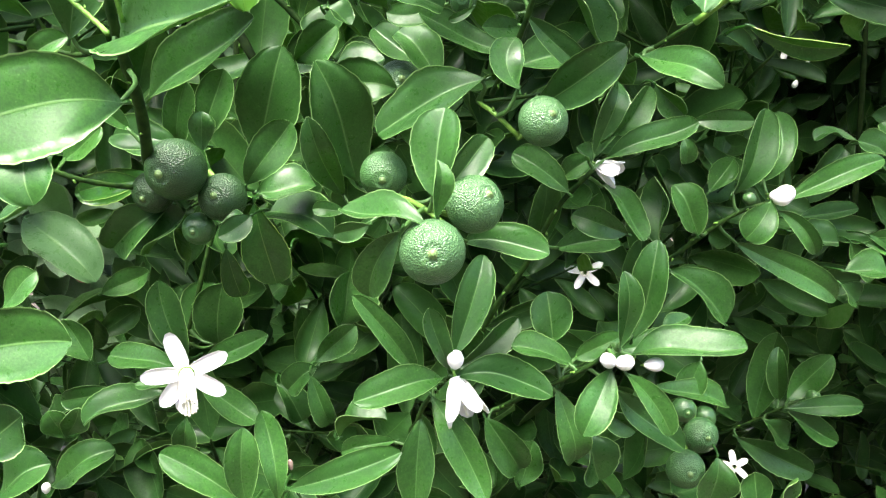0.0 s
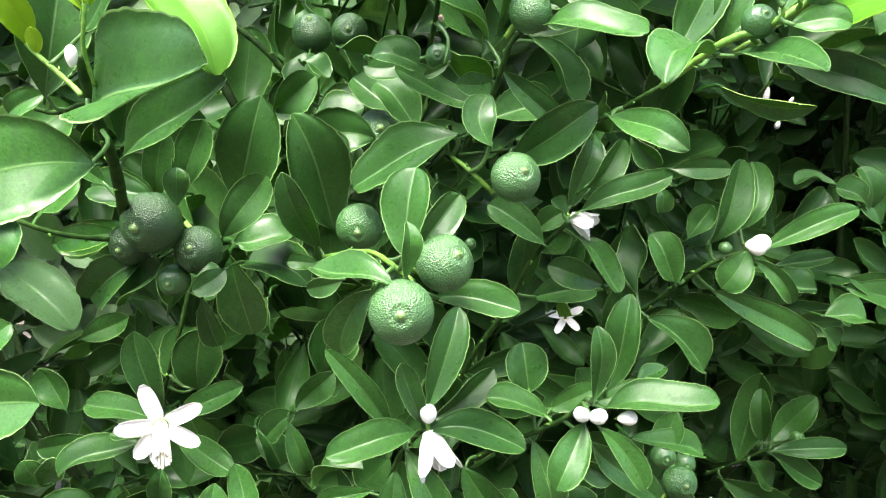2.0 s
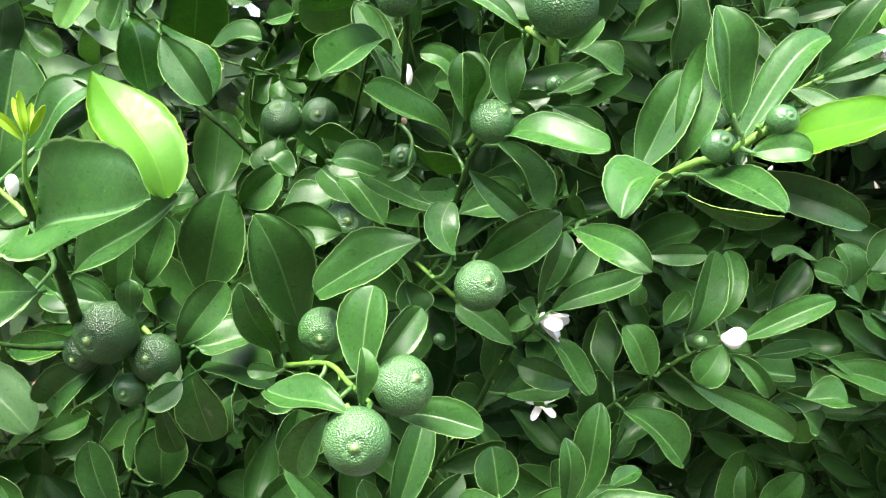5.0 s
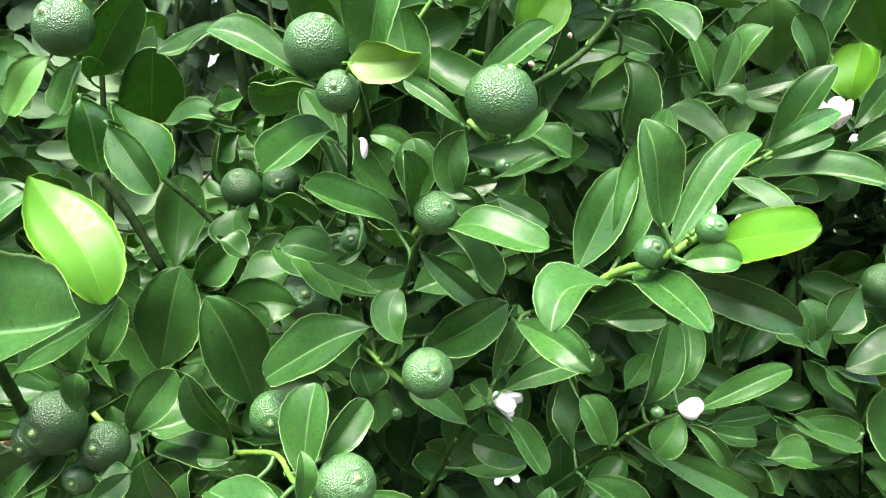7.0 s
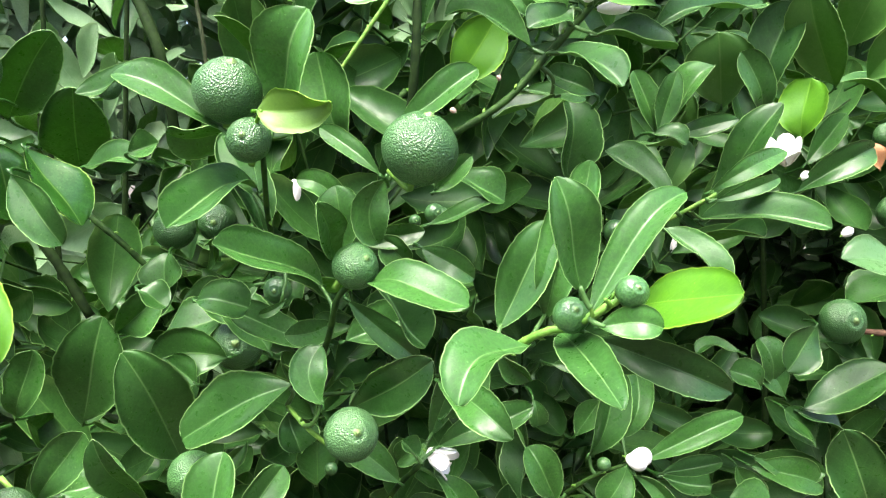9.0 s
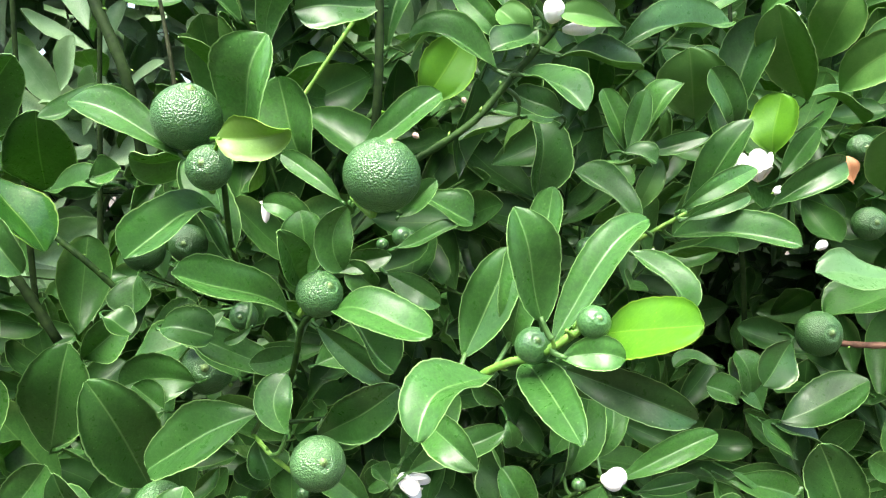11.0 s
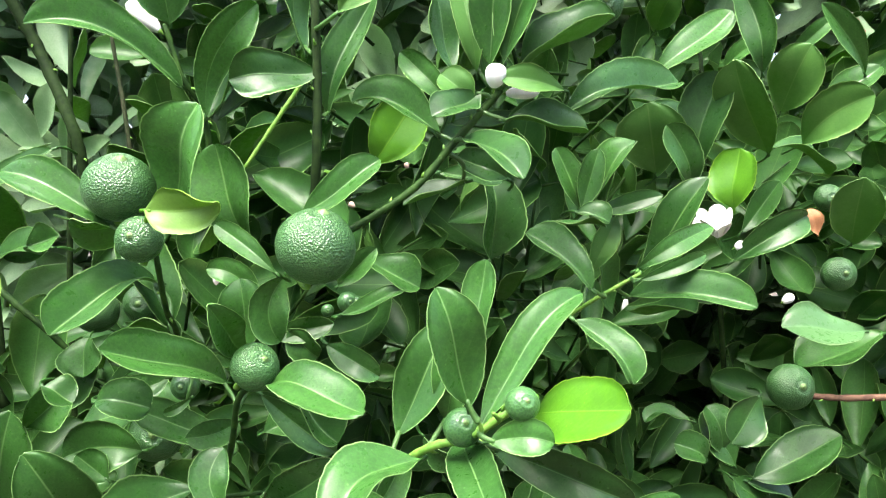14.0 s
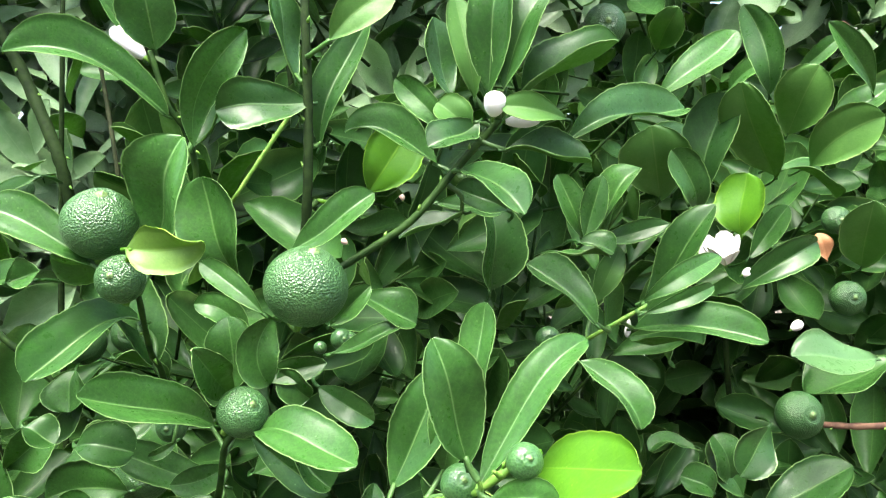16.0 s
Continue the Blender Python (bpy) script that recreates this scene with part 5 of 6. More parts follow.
leaf(bush, (-0.1058, 0.3350, 1.0725), (-0.0753, 0.3220, 1.0240), 0.0309, roll=-35.9, fold=10, bend=0.06, sweep=-0.026, young=True, bare=True, widest=0.5)
leaf(bush, (-0.1326, 0.4500, 1.1088), (-0.1242, 0.4500, 1.0702), 0.0307, roll=-37.9, fold=16, bend=0.054, sweep=-0.011, wet=True, widest=0.5)
leaf(bush, (-0.1189, 0.4560, 1.1060), (-0.0933, 0.4560, 1.0662), 0.0338, roll=-52.8, fold=24, bend=0.026, sweep=0.025, wet=True, widest=0.55)
leaf(bush, (-0.1259, 0.5400, 1.0966), (-0.1034, 0.4800, 1.1389), 0.0392, roll=55.1, fold=12, bend=0.05, sweep=-0.009, widest=0.5)
leaf(bush, (-0.1468, 0.5000, 1.1241), (-0.1033, 0.4600, 1.1643), 0.0315, roll=59.1, fold=18, bend=0.042, sweep=-0.035, widest=0.5)
leaf(bush, (-0.0998, 0.4800, 1.0966), (-0.0679, 0.4700, 1.0991), 0.0221, roll=-27.9, fold=30, bend=0.064, sweep=-0.012)
leaf(bush, (-0.0087, 0.4300, 1.1125), (-0.0415, 0.4300, 1.1120), 0.0277, roll=-74.5, fold=16, bend=0.06, sweep=-0.065)
leaf(bush, (0.0055, 0.4150, 1.0649), (-0.0122, 0.4150, 1.1109), 0.0280, roll=44.0, fold=26, bend=0.034, sweep=-0.018, widest=0.5)
leaf(bush, (0.0614, 0.3600, 1.0915), (0.0376, 0.3700, 1.1104), 0.0102, roll=5.4, fold=24, bend=0.054, sweep=0.012)
leaf(bush, (0.0697, 0.3800, 1.1131), (0.1027, 0.3800, 1.1342), 0.0176, roll=-14.0, fold=28, bend=0.024, sweep=0.041)
leaf(bush, (0.0945, 0.4200, 1.0909), (0.1179, 0.4200, 1.0770), 0.0248, roll=-29.7, fold=32, bend=0.013, sweep=0.033)
leaf(bush, (0.0811, 0.4100, 1.0673), (0.1109, 0.4100, 1.0779), 0.0108, roll=-30.0, fold=30, bend=0.012, sweep=0.041)
leaf(bush, (-0.0265, 0.4700, 0.9932), (-0.0669, 0.4700, 0.9915), 0.0297, roll=-6.1, fold=18, bend=0.05, sweep=0.093, widest=0.5)
leaf(bush, (0.0977, 0.4750, 1.1377), (0.1199, 0.4700, 1.1705), 0.0292, roll=10.6, fold=12, bend=0.05, sweep=0.027, young=True, widest=0.55)
leaf(bush, (-0.1379, 0.3520, 1.0417), (-0.1052, 0.3380, 1.0630), 0.0245, roll=-0.8, fold=16, bend=0.102, sweep=-0.07, bare=True, widest=0.5)
leaf(bush, (-0.1164, 0.3000, 1.0463), (-0.1251, 0.2960, 1.0566), 0.0043, roll=5.0, fold=22, bend=0.05, sweep=0.038, lime=True, bare=True)
leaf(bush, (-0.1157, 0.3000, 1.0476), (-0.1157, 0.2980, 1.0634), 0.0031, roll=36.5, fold=22, bend=0.048, sweep=-0.012, lime=True, bare=True)
leaf(bush, (-0.1167, 0.3010, 1.0488), (-0.1210, 0.3040, 1.0613), 0.0024, roll=19.6, fold=22, bend=0.05, sweep=-0.018, lime=True, bare=True)
leaf(bush, (-0.1156, 0.3020, 1.0484), (-0.1152, 0.3050, 1.0595), 0.0027, roll=39.8, fold=22, bend=0.048, sweep=-0.01, lime=True, bare=True)
leaf(bush, (-0.1140, 0.3000, 1.0476), (-0.1061, 0.2960, 1.0584), 0.0031, roll=47.5, fold=22, bend=0.044, sweep=-0.029, lime=True, bare=True)
leaf(bush, (-0.1561, 0.3380, 1.0361), (-0.1606, 0.3250, 1.0579), 0.0138, roll=14.2, fold=18, bend=0.038, sweep=0.098, lime=True, bare=True)
leaf(bush, (-0.1513, 0.3350, 1.0329), (-0.1510, 0.3300, 1.0430), 0.0065, roll=28.7, fold=18, bend=0.05, sweep=0.066, lime=True, bare=True)
leaf(bush, (0.0114, 0.4200, 1.1990), (0.0102, 0.4100, 1.2284), 0.0270, roll=-3.5, fold=16, bend=0.048, sweep=0.007, widest=0.5)
leaf(bush, (0.0053, 0.4250, 1.1959), (-0.0110, 0.4200, 1.2233), 0.0086, roll=24.5, fold=34, bend=0.044, sweep=-0.012)
leaf(bush, (0.4371, 0.6000, 1.1961), (0.3955, 0.5800, 1.2404), 0.0206, roll=-16.7, fold=30, bend=0.06, sweep=0.017)
leaf(bush, (0.3924, 0.6200, 1.2140), (0.4209, 0.6100, 1.2370), 0.0147, roll=-8.4, fold=30, bend=0.041, sweep=0.037)
leaf(bush, (0.4107, 0.6100, 1.1763), (0.4491, 0.6000, 1.2007), 0.0249, roll=-29.4, fold=26, bend=0.028, sweep=0.032)
leaf(bush, (0.4272, 0.6000, 1.0779), (0.4129, 0.5600, 1.1239), 0.0348, roll=-45.5, fold=16, bend=0.048, sweep=-0.019, flip=True)
leaf(bush, (0.2959, 0.6200, 1.2320), (0.3008, 0.5900, 1.2543), 0.0243, roll=-8.3, fold=20, bend=0.05, sweep=-0.034, flip=True)
leaf(bush, (0.3457, 0.6200, 1.2035), (0.3647, 0.6000, 1.2188), 0.0173, roll=-23.8, fold=24, bend=0.092, sweep=-0.056)
leaf(bush, (0.0397, 0.4000, 1.0553), (0.0403, 0.4000, 1.0863), 0.0218, roll=-2.4, fold=20, bend=0.05, sweep=0.074)
leaf(bush, (-0.0726, 0.5300, 1.0442), (-0.0732, 0.5200, 1.0228), 0.0290, roll=14.0, fold=20, bend=0.064, sweep=0.03)
leaf(bush, (-0.0677, 0.5300, 1.0320), (-0.0971, 0.5300, 1.0046), 0.0262, roll=-19.6, fold=18, bend=0.05, sweep=0.026, widest=0.5)
leaf(bush, (-0.0687, 0.5000, 0.9990), (-0.0347, 0.5000, 1.0107), 0.0354, roll=-31.0, fold=20, bend=0.022, sweep=0.026)
leaf(bush, (0.0846, 0.4200, 0.9585), (0.1317, 0.4200, 0.9772), 0.0182, roll=-19.1, fold=28, bend=0.046, sweep=0.009, widest=0.55)
leaf(bush, (0.0883, 0.4300, 0.9698), (0.1076, 0.4300, 0.9955), 0.0173, roll=25.7, fold=34, bend=0.079, sweep=0.059)
leaf(bush, (0.0820, 0.4200, 0.9453), (0.1047, 0.4120, 0.9165), 0.0182, roll=-26.0, fold=32, bend=0.067, sweep=-0.021)
leaf(bush, (0.0149, 0.3580, 1.1165), (0.0448, 0.3450, 1.1189), 0.0185, roll=27.9, fold=22, bend=-0.06, sweep=0.06, flip=True, widest=0.3, young=True, twist=-80)
leaf(bush, (0.0201, 0.3900, 0.9992), (-0.0323, 0.4000, 0.9722), 0.0312, roll=23.9, fold=24, bend=0.056, sweep=0.01, widest=0.5)
leaf(bush, (0.3781, 0.5500, 0.8580), (0.3517, 0.5400, 0.9193), 0.0387, roll=-29.1, fold=12, bend=0.05, sweep=0.018, widest=0.5)
leaf(bush, (0.0336, 0.3960, 1.0428), (-0.0037, 0.3531, 1.0658), 0.0262, roll=38.0, fold=30, bend=0.042, sweep=-0.009, widest=0.55)
leaf(bush, (0.0554, 0.3694, 1.0463), (0.0945, 0.3340, 1.0419), 0.0218, roll=-30, fold=20, bend=0.056, sweep=-0.027, widest=0.5)
leaf(bush, (0.0407, 0.3996, 1.0542), (0.0371, 0.3522, 1.0811), 0.0162, roll=33.3, fold=24, bend=0.045, sweep=-0.024)
leaf(bush, (0.0407, 0.4350, 1.0678), (0.0183, 0.4350, 1.0887), 0.0147, roll=7.4, fold=24, bend=0.104, sweep=0.186)
leaf(bush, (0.1134, 0.3095, 1.0327), (0.0867, 0.2800, 1.0210), 0.0232, roll=39.4, fold=26, bend=0.137, sweep=0.104, widest=0.5)
leaf(bush, (0.1275, 0.3300, 1.0329), (0.1329, 0.2604, 1.0245), 0.0161, roll=14.4, fold=18, bend=0.05, sweep=-0.006, widest=0.5)
leaf(bush, (-0.0967, 0.3969, 0.9484), (-0.0730, 0.3939, 0.9791), 0.0210, roll=9.0, fold=20, bend=0.049, sweep=0.004)
leaf(bush, (-0.0497, 0.4032, 0.9410), (-0.0622, 0.3745, 0.9826), 0.0178, roll=-1.1, fold=28, bend=0.055, sweep=-0.038)
leaf(bush, (-0.1109, 0.4850, 0.9551), (-0.0908, 0.4700, 1.0177), 0.0395, roll=9.9, fold=18, bend=0.049, sweep=0.005, widest=0.5)
leaf(bush, (-0.0490, 0.4548, 0.9428), (-0.0656, 0.4233, 1.0086), 0.0377, roll=26.9, fold=18, bend=0.051, sweep=0.014, widest=0.5)
leaf(bush, (-0.0021, 0.3749, 1.1104), (-0.0473, 0.3809, 1.1339), 0.0197, roll=20.7, fold=24, bend=0.065, sweep=0.031)
leaf(bush, (0.0058, 0.4050, 1.0844), (-0.0201, 0.3514, 1.0719), 0.0266, roll=15.5, fold=35, bend=0.097, sweep=0.048, widest=0.62)
leaf(bush, (0.2274, 0.4650, 1.0634), (0.2786, 0.4233, 1.0611), 0.0274, roll=-28.6, fold=34, bend=0.069, sweep=-0.02, widest=0.55)
leaf(bush, (0.2401, 0.4850, 1.0737), (0.2740, 0.4699, 1.1249), 0.0253, roll=-41.7, fold=28, bend=0.028, sweep=0.031)
leaf(bush, (0.1989, 0.4250, 1.0729), (0.1711, 0.4423, 1.1001), 0.0251, roll=24.8, fold=38, bend=0.062, sweep=0.013)
leaf(bush, (0.1375, 0.3922, 1.1424), (0.1569, 0.3545, 1.1236), 0.0202, roll=-15.7, fold=32, bend=0.071, sweep=-0.023)
leaf(bush, (0.1280, 0.2952, 1.0533), (0.1190, 0.2917, 1.0907), 0.0206, roll=16.8, fold=24, bend=0.05, sweep=-0.001, widest=0.5)
leaf(bush, (0.0149, 0.4100, 1.0335), (0.0026, 0.4100, 1.0271), 0.0051, roll=-12.3, fold=20, bend=0.05, sweep=-0.077)
leaf(bush, (0.3184, 0.6200, 0.9512), (0.2826, 0.6200, 0.9528), 0.017, roll=54.2, fold=24, bend=0.08, sweep=0.193)
leaf(bush, (0.4611, 0.6200, 1.0096), (0.3970, 0.6200, 0.9851), 0.0619, roll=65.5, fold=18, bend=-0.016, sweep=-0.036)
leaf(bush, (0.4069, 0.5500, 1.0247), (0.3464, 0.5400, 1.0312), 0.0342, roll=30.8, fold=16, bend=0.024, sweep=-0.028, pale=True, widest=0.62)
leaf(bush, (-0.1528, 0.3000, 0.9777), (-0.1482, 0.2900, 0.9543), 0.0223, roll=-8.4, fold=16, bend=0.074, sweep=0.076, widest=0.55)
leaf(bush, (0.1363, 0.3700, 1.0216), (0.1762, 0.3600, 1.0130), 0.0116, roll=64.7, fold=22, bend=0.086, sweep=0.043, wet=True)
leaf(bush, (-0.1371, 0.4650, 0.9654), (-0.1188, 0.4500, 1.0046), 0.0215, roll=13.4, fold=18, bend=0.05, sweep=0.0)
leaf(bush, (0.1506, 0.3120, 1.0451), (0.1732, 0.2750, 1.0547), 0.0240, roll=-23.6, fold=8, bend=0.017, sweep=0.005, young=True, widest=0.5)
leaf(bush, (0.1374, 0.3150, 1.0335), (0.1829, 0.3060, 1.0153), 0.0174, roll=8.4, fold=28, bend=0.05, sweep=-0.006, widest=0.5)
leaf(bush, (0.0370, 0.4000, 1.0247), (0.0179, 0.3850, 1.0224), 0.0134, roll=-7.8, fold=20, bend=0.05, sweep=-0.084, widest=0.55)
leaf(bush, (0.0348, 0.3750, 0.9943), (0.0336, 0.3850, 1.0177), 0.0168, roll=3.9, fold=14, bend=0.076, sweep=-0.216, widest=0.55, twist=30)
leaf(bush, (0.0441, 0.4000, 0.9846), (0.0819, 0.3700, 1.0138), 0.0229, roll=12.1, fold=16, bend=0.053, sweep=0.02, widest=0.6)
leaf(bush, (0.0430, 0.4250, 1.0300), (0.0757, 0.4300, 0.9995), 0.0158, roll=-1.2, fold=26, bend=0.05, sweep=0.017, widest=0.55)
leaf(bush, (-0.0038, 0.4450, 1.0362), (-0.0299, 0.4400, 1.0329), 0.0151, roll=-0.3, fold=14, bend=0.031, sweep=-0.118, widest=0.55)
leaf(bush, (-0.1552, 0.4250, 0.9510), (-0.1905, 0.4150, 0.9405), 0.0180, roll=-8.8, fold=14, bend=0.043, sweep=-0.047, widest=0.55, wet=True)
leaf(bush, (-0.1413, 0.4300, 0.9615), (-0.1651, 0.4100, 0.9718), 0.0214, roll=6.1, fold=12, bend=0.066, sweep=0.056, widest=0.6)
leaf(bush, (-0.0902, 0.3750, 0.9363), (-0.1034, 0.3650, 0.9280), 0.0123, roll=-15.6, fold=14, bend=0.05, sweep=-0.057, widest=0.5, lime=False)
leaf(bush, (-0.1929, 0.3000, 0.8913), (-0.1388, 0.2900, 0.9028), 0.0305, roll=3.7, fold=20, bend=0.05, sweep=-0.046, widest=0.55)
leaf(bush, (-0.2210, 0.4300, 0.7712), (-0.1834, 0.4200, 0.7945), 0.0183, roll=3.9, fold=18, bend=0.05, sweep=-0.006, widest=0.6)
leaf(bush, (-0.2103, 0.4200, 0.8040), (-0.2140, 0.4100, 0.8231), 0.0154, roll=21.3, fold=12, bend=0.053, sweep=-0.012, widest=0.6)
leaf(bush, (-0.2103, 0.4200, 0.8040), (-0.1967, 0.4100, 0.8251), 0.0153, roll=38.5, fold=12, bend=0.057, sweep=0.029, widest=0.6)
leaf(bush, (-0.1450, 0.5000, 0.8297), (-0.1373, 0.4900, 0.8746), 0.0319, roll=17.8, fold=10, bend=0.05, sweep=-0.045, widest=0.55)
leaf(bush, (0.1768, 0.4800, 0.9018), (0.2472, 0.4900, 0.8630), 0.0208, roll=-0.0, fold=26, bend=0.051, sweep=-0.015, widest=0.55)
leaf(bush, (0.1885, 0.4600, 0.9304), (0.1751, 0.4600, 0.9079), 0.0210, roll=14.5, fold=12, bend=0.05, sweep=-0.066, widest=0.6)
leaf(bush, (0.0836, 0.3530, 1.0088), (0.1090, 0.3198, 0.9961), 0.0166, roll=7.3, fold=22, bend=0.053, sweep=-0.039, widest=0.6)
leaf(bush, (0.0638, 0.3720, 1.0890), (0.0598, 0.3760, 1.0620), 0.0173, roll=-12.9, fold=22, bend=0.036, sweep=0.2, widest=0.45)
leaf(bush, (0.3269, 0.5200, 1.1862), (0.3123, 0.5200, 1.2376), 0.0221, roll=-31.5, fold=26, bend=0.05, sweep=0.086, widest=0.5)
leaf(bush, (0.2624, 0.5200, 1.1879), (0.3131, 0.5300, 1.2252), 0.0241, roll=-21.4, fold=20, bend=0.024, sweep=0.045, widest=0.55)
leaf(bush, (0.2750, 0.5600, 1.1294), (0.2606, 0.5300, 1.1719), 0.0430, roll=-31.4, fold=10, bend=0.05, sweep=0.002, widest=0.66, flip=True)
leaf(bush, (0.3567, 0.5600, 1.1660), (0.3626, 0.5300, 1.2044), 0.0338, roll=-29.2, fold=14, bend=0.051, sweep=-0.014, widest=0.62, flip=True)
leaf(bush, (0.1234, 0.3380, 1.0367), (0.1317, 0.3350, 1.0850), 0.0181, roll=-7.3, fold=20, bend=0.051, sweep=0.015, widest=0.5)
leaf(bush, (0.1319, 0.3000, 1.0446), (0.1696, 0.3180, 1.0842), 0.0155, roll=-26.3, fold=24, bend=0.065, sweep=-0.042, widest=0.6)
leaf(bush, (-0.1226, 0.3150, 0.9902), (-0.1746, 0.2850, 0.9804), 0.0408, roll=-9.5, fold=9, bend=0.04, sweep=0.066, widest=0.55)

# the inner foliage, behind the outer shoots ---------------------------------
rng = random.Random(5)
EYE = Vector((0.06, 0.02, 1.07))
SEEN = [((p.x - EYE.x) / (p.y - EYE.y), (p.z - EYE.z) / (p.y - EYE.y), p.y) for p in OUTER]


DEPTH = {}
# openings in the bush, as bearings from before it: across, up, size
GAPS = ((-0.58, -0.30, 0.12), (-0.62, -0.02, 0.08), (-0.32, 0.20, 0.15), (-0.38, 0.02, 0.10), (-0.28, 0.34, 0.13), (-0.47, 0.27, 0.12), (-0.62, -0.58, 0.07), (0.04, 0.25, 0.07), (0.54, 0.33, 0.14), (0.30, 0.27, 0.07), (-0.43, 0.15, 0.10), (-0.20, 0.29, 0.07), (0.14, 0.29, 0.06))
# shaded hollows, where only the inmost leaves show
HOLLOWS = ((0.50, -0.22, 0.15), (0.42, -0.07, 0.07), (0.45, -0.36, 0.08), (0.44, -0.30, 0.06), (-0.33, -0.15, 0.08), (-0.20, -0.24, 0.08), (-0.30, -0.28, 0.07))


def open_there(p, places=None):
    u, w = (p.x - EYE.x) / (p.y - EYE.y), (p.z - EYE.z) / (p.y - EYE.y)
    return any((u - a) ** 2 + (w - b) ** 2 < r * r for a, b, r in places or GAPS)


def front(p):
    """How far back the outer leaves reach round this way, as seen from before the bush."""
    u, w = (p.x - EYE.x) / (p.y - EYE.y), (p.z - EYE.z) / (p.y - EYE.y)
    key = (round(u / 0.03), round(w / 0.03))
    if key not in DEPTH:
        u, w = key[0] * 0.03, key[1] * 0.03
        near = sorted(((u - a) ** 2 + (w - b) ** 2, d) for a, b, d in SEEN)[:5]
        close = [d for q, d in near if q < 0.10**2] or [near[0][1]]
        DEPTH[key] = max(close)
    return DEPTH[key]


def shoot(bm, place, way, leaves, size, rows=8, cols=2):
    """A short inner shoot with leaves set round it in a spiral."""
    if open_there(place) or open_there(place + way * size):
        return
    way = way.normalized()
    a = way.orthogonal().normalized()
    b = way.cross(a)
    length = size * 1.5
    line = [place - way * length * 0.5, place, place + way * length * 0.6]
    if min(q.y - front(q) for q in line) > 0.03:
        add_tube(bm, line, [0.0013, 0.0011, 0.0007], 5, index=2)
    spin = rng.uniform(0, 6.28)
    for n in range(leaves):
        k = (n + 0.5) / leaves
        angle = spin + n * 2.4
        out = a * math.cos(angle) + b * math.sin(angle)
        axis = (way * (0.15 + 0.9 * k) + out * (1.05 - 0.45 * k)).normalized()
        foot = place + way * length * k
        if open_there(foot + axis * size * 0.6) and rng.random() < 0.9:
            continue
        long = size * rng.uniform(0.75, 1.1)
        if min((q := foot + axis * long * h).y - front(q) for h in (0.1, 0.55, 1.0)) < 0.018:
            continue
        face = way - axis * way.dot(axis)
        ref = Vector((0.0, -0.95, 0.31))
        ref = ref - axis * ref.dot(axis)
        roll = math.degrees(math.atan2(ref.cross(face).dot(axis), ref.dot(face))) * 0.7
        add_leaf(bm, foot + out * 0.002, foot + out * 0.002 + axis * long, long * rng.uniform(0.42, 0.56), roll, rng.uniform(14, 40), -rng.uniform(0.0, 0.14), 0, 0.02, rows=rows, cols=cols, stalk=False)


bm = bmesh.new()
for n in range(1650):
    if n % 5:
        x, z = rng.uniform(-0.34, 0.50), rng.uniform(0.66, 1.42)
    else:
        x, z = rng.uniform(-0.75, 1.0), rng.uniform(0.3, 1.9)
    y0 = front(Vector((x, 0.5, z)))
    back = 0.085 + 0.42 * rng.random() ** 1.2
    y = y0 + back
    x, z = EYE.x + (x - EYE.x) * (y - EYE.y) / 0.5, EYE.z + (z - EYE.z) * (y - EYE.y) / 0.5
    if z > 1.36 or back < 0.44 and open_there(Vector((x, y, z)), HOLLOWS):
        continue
    way = Vector((rng.uniform(-0.8, 0.8), rng.uniform(-1.0, -0.1), rng.uniform(-0.2, 1.0)))
    shoot(bm, Vector((x, y, max(z, 0.1))), way, rng.randint(5, 8), rng.uniform(0.046, 0.072))
for n in range(850):
    x, z = rng.uniform(-0.8, 1.3), rng.uniform(0.0, 1.4)
    way = Vector((rng.uniform(-0.8, 0.8), rng.uniform(-1.0, -0.1), rng.uniform(-0.2, 1.0)))
    shoot(bm, Vector((x, rng.uniform(0.95, 1.25), z + 0.12)), way, rng.randint(6, 9), rng.uniform(0.06, 0.085), 5, 2)
# unseen crown shoots, added over the bush's hollow side to shade it
for n in range(170):
    way = Vector((rng.uniform(-0.8, 0.8), rng.uniform(-1.0, 0.3), rng.uniform(0.2, 1.0)))
    shoot(bm, Vector((rng.uniform(0.22, 1.05), rng.uniform(0.72, 1.35), rng.uniform(1.40, 1.52))), way, rng.randint(6, 9), rng.uniform(0.06, 0.085), 5, 2)
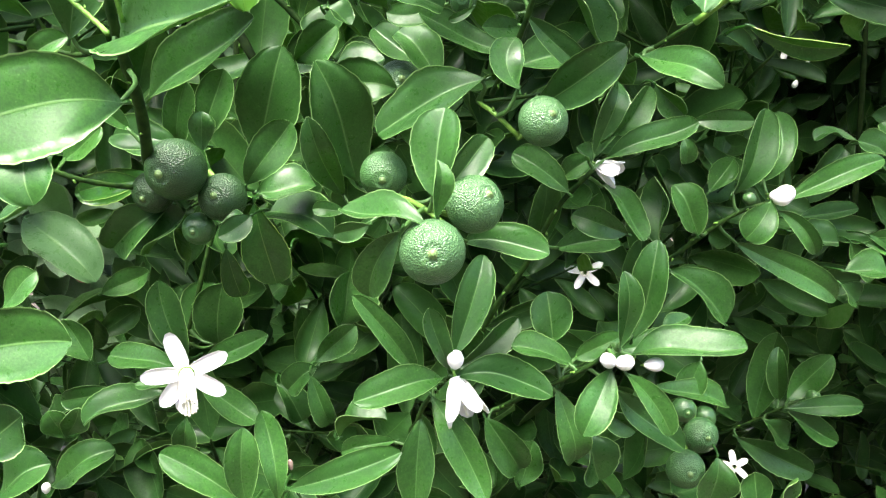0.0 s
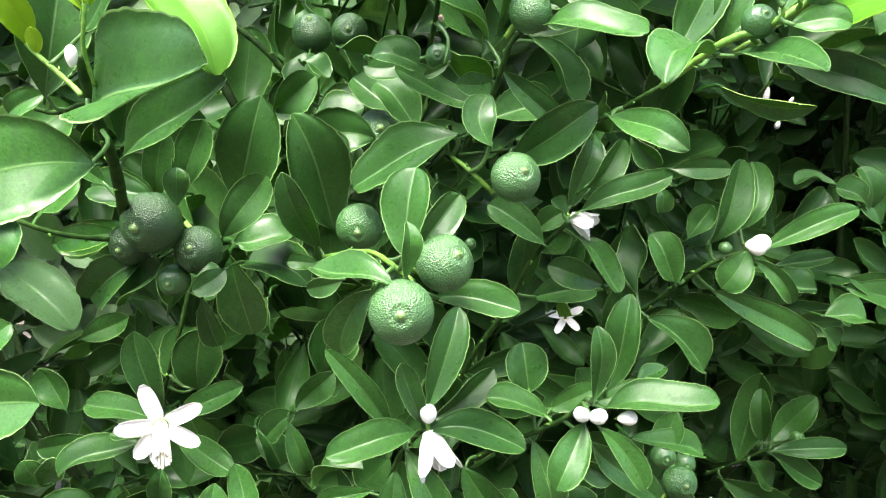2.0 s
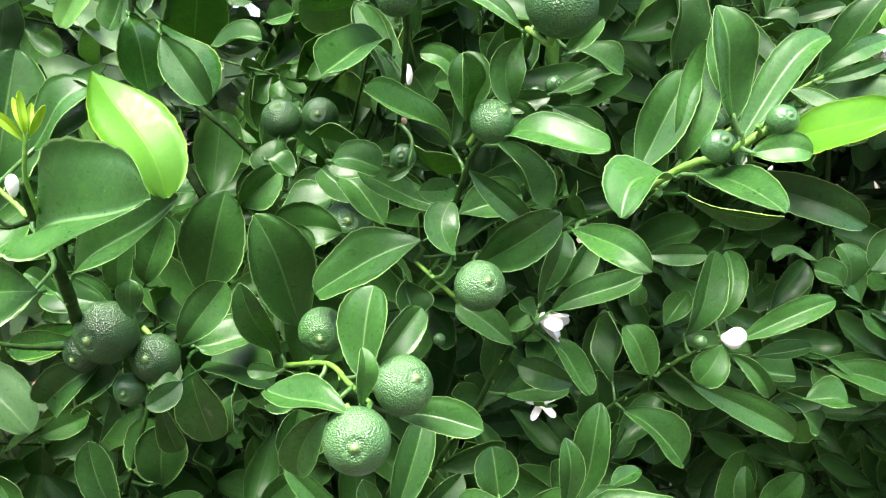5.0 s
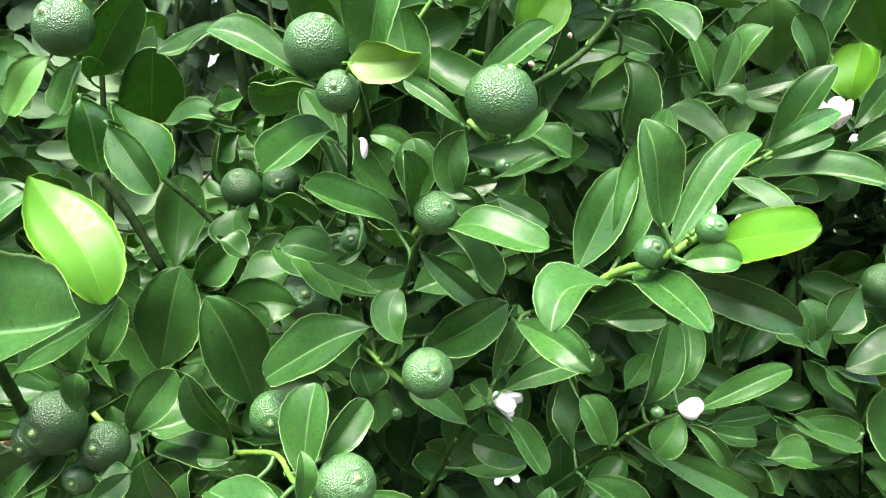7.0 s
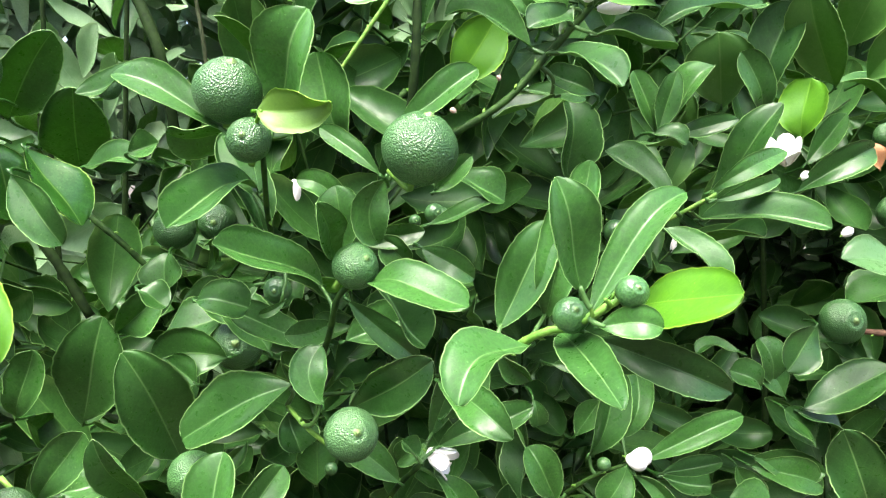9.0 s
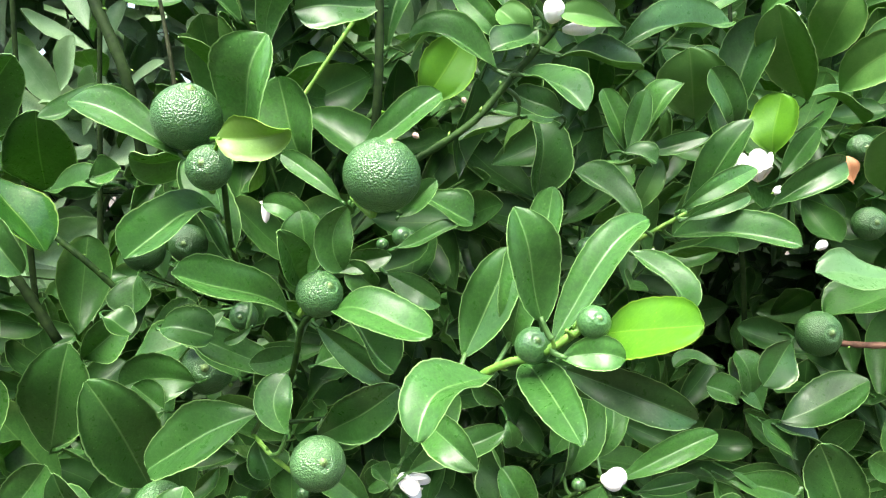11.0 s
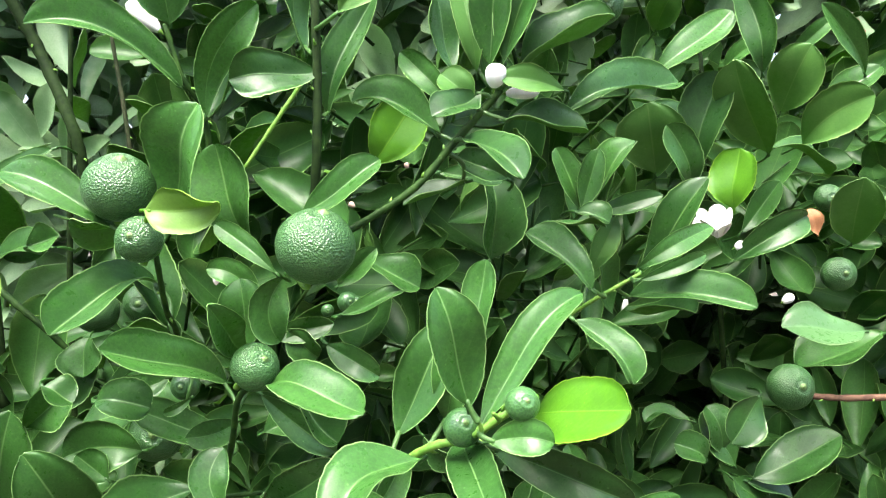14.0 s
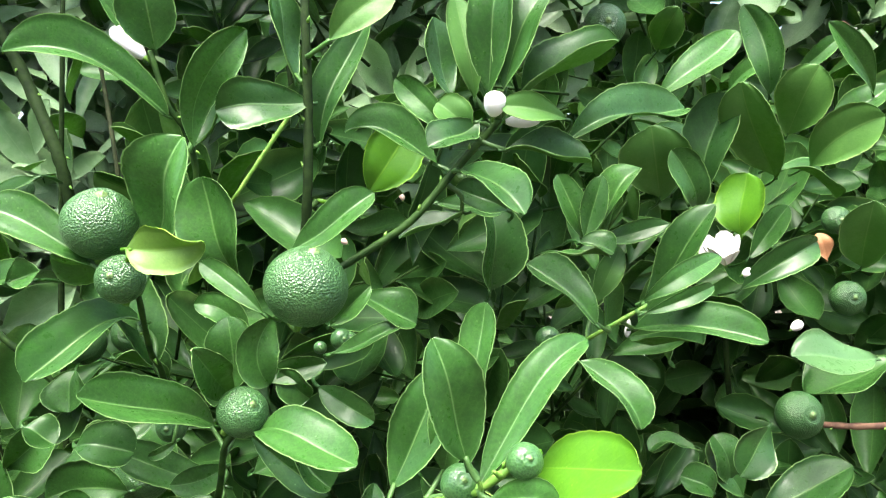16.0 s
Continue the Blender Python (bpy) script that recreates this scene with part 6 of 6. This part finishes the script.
# the depth of the bush behind its hollow
deep, rng = rng, random.Random(9)
for n in range(240):
    way = Vector((rng.uniform(-0.8, 0.8), rng.uniform(-1.0, -0.1), rng.uniform(-0.2, 1.0)))
    shoot(bm, Vector((rng.uniform(0.42, 1.05), rng.uniform(1.18, 1.36), rng.uniform(0.55, 1.26))), way, rng.randint(6, 9), rng.uniform(0.06, 0.085), 5, 2)
rng = deep
inner = part("inner_leaves", bm, (FILL_TOP, FILL_UNDER, GREEN_WOOD), bush)
inner["kind"] = "stuff"

# a paler shrub that stands behind the bush
GAPS = ()
bm = bmesh.new()
for n in range(900):
    place = Vector((rng.uniform(-1.5, 1.8), rng.uniform(1.45, 1.75), rng.uniform(0.2, 1.75)))
    way = Vector((rng.uniform(-0.8, 0.8), rng.uniform(-1.0, -0.1), rng.uniform(0.0, 1.2)))
    shoot(bm, place, way, rng.randint(6, 9), rng.uniform(0.10, 0.16), 7, 2)
for n in range(220):
    place = Vector((rng.uniform(-2.4, 0.6), rng.uniform(2.0, 2.3), rng.uniform(0.9, 2.1)))
    way = Vector((rng.uniform(-0.8, 0.8), rng.uniform(-1.0, -0.1), rng.uniform(0.0, 1.2)))
    shoot(bm, place, way, rng.randint(6, 9), rng.uniform(0.15, 0.21), 5, 2)
behind = tagged(new("garden_shrub"), "pale green garden shrub standing behind the citrus bush", "shrub")
part("foliage", bm, (PALE_TOP, FILL_UNDER, GREEN_WOOD), behind)
for n in range(7):
    x = -1.6 + 0.55 * n
    twig(behind, [(x * 0.4, 1.7, 0.0), (x * 0.7, 1.69, 0.5), (x, 1.67, 1.1), (x * 1.1, 1.65, 1.6)], 0.005, 0.002, OLD_WOOD, "branch")
for n in range(8):
    x = rng.uniform(-0.6, 0.8)
    y = rng.uniform(0.8, 1.0)
    top = rng.uniform(1.1, 1.6)
    twig(bush, [(0.1 + 0.4 * x, 0.85, 0.0), (0.1 + 0.7 * x, 0.82, 0.4), (x, y, 0.8), (x + rng.uniform(-0.1, 0.1), y - 0.04, top)], 0.007, 0.002, OLD_WOOD, "branch")
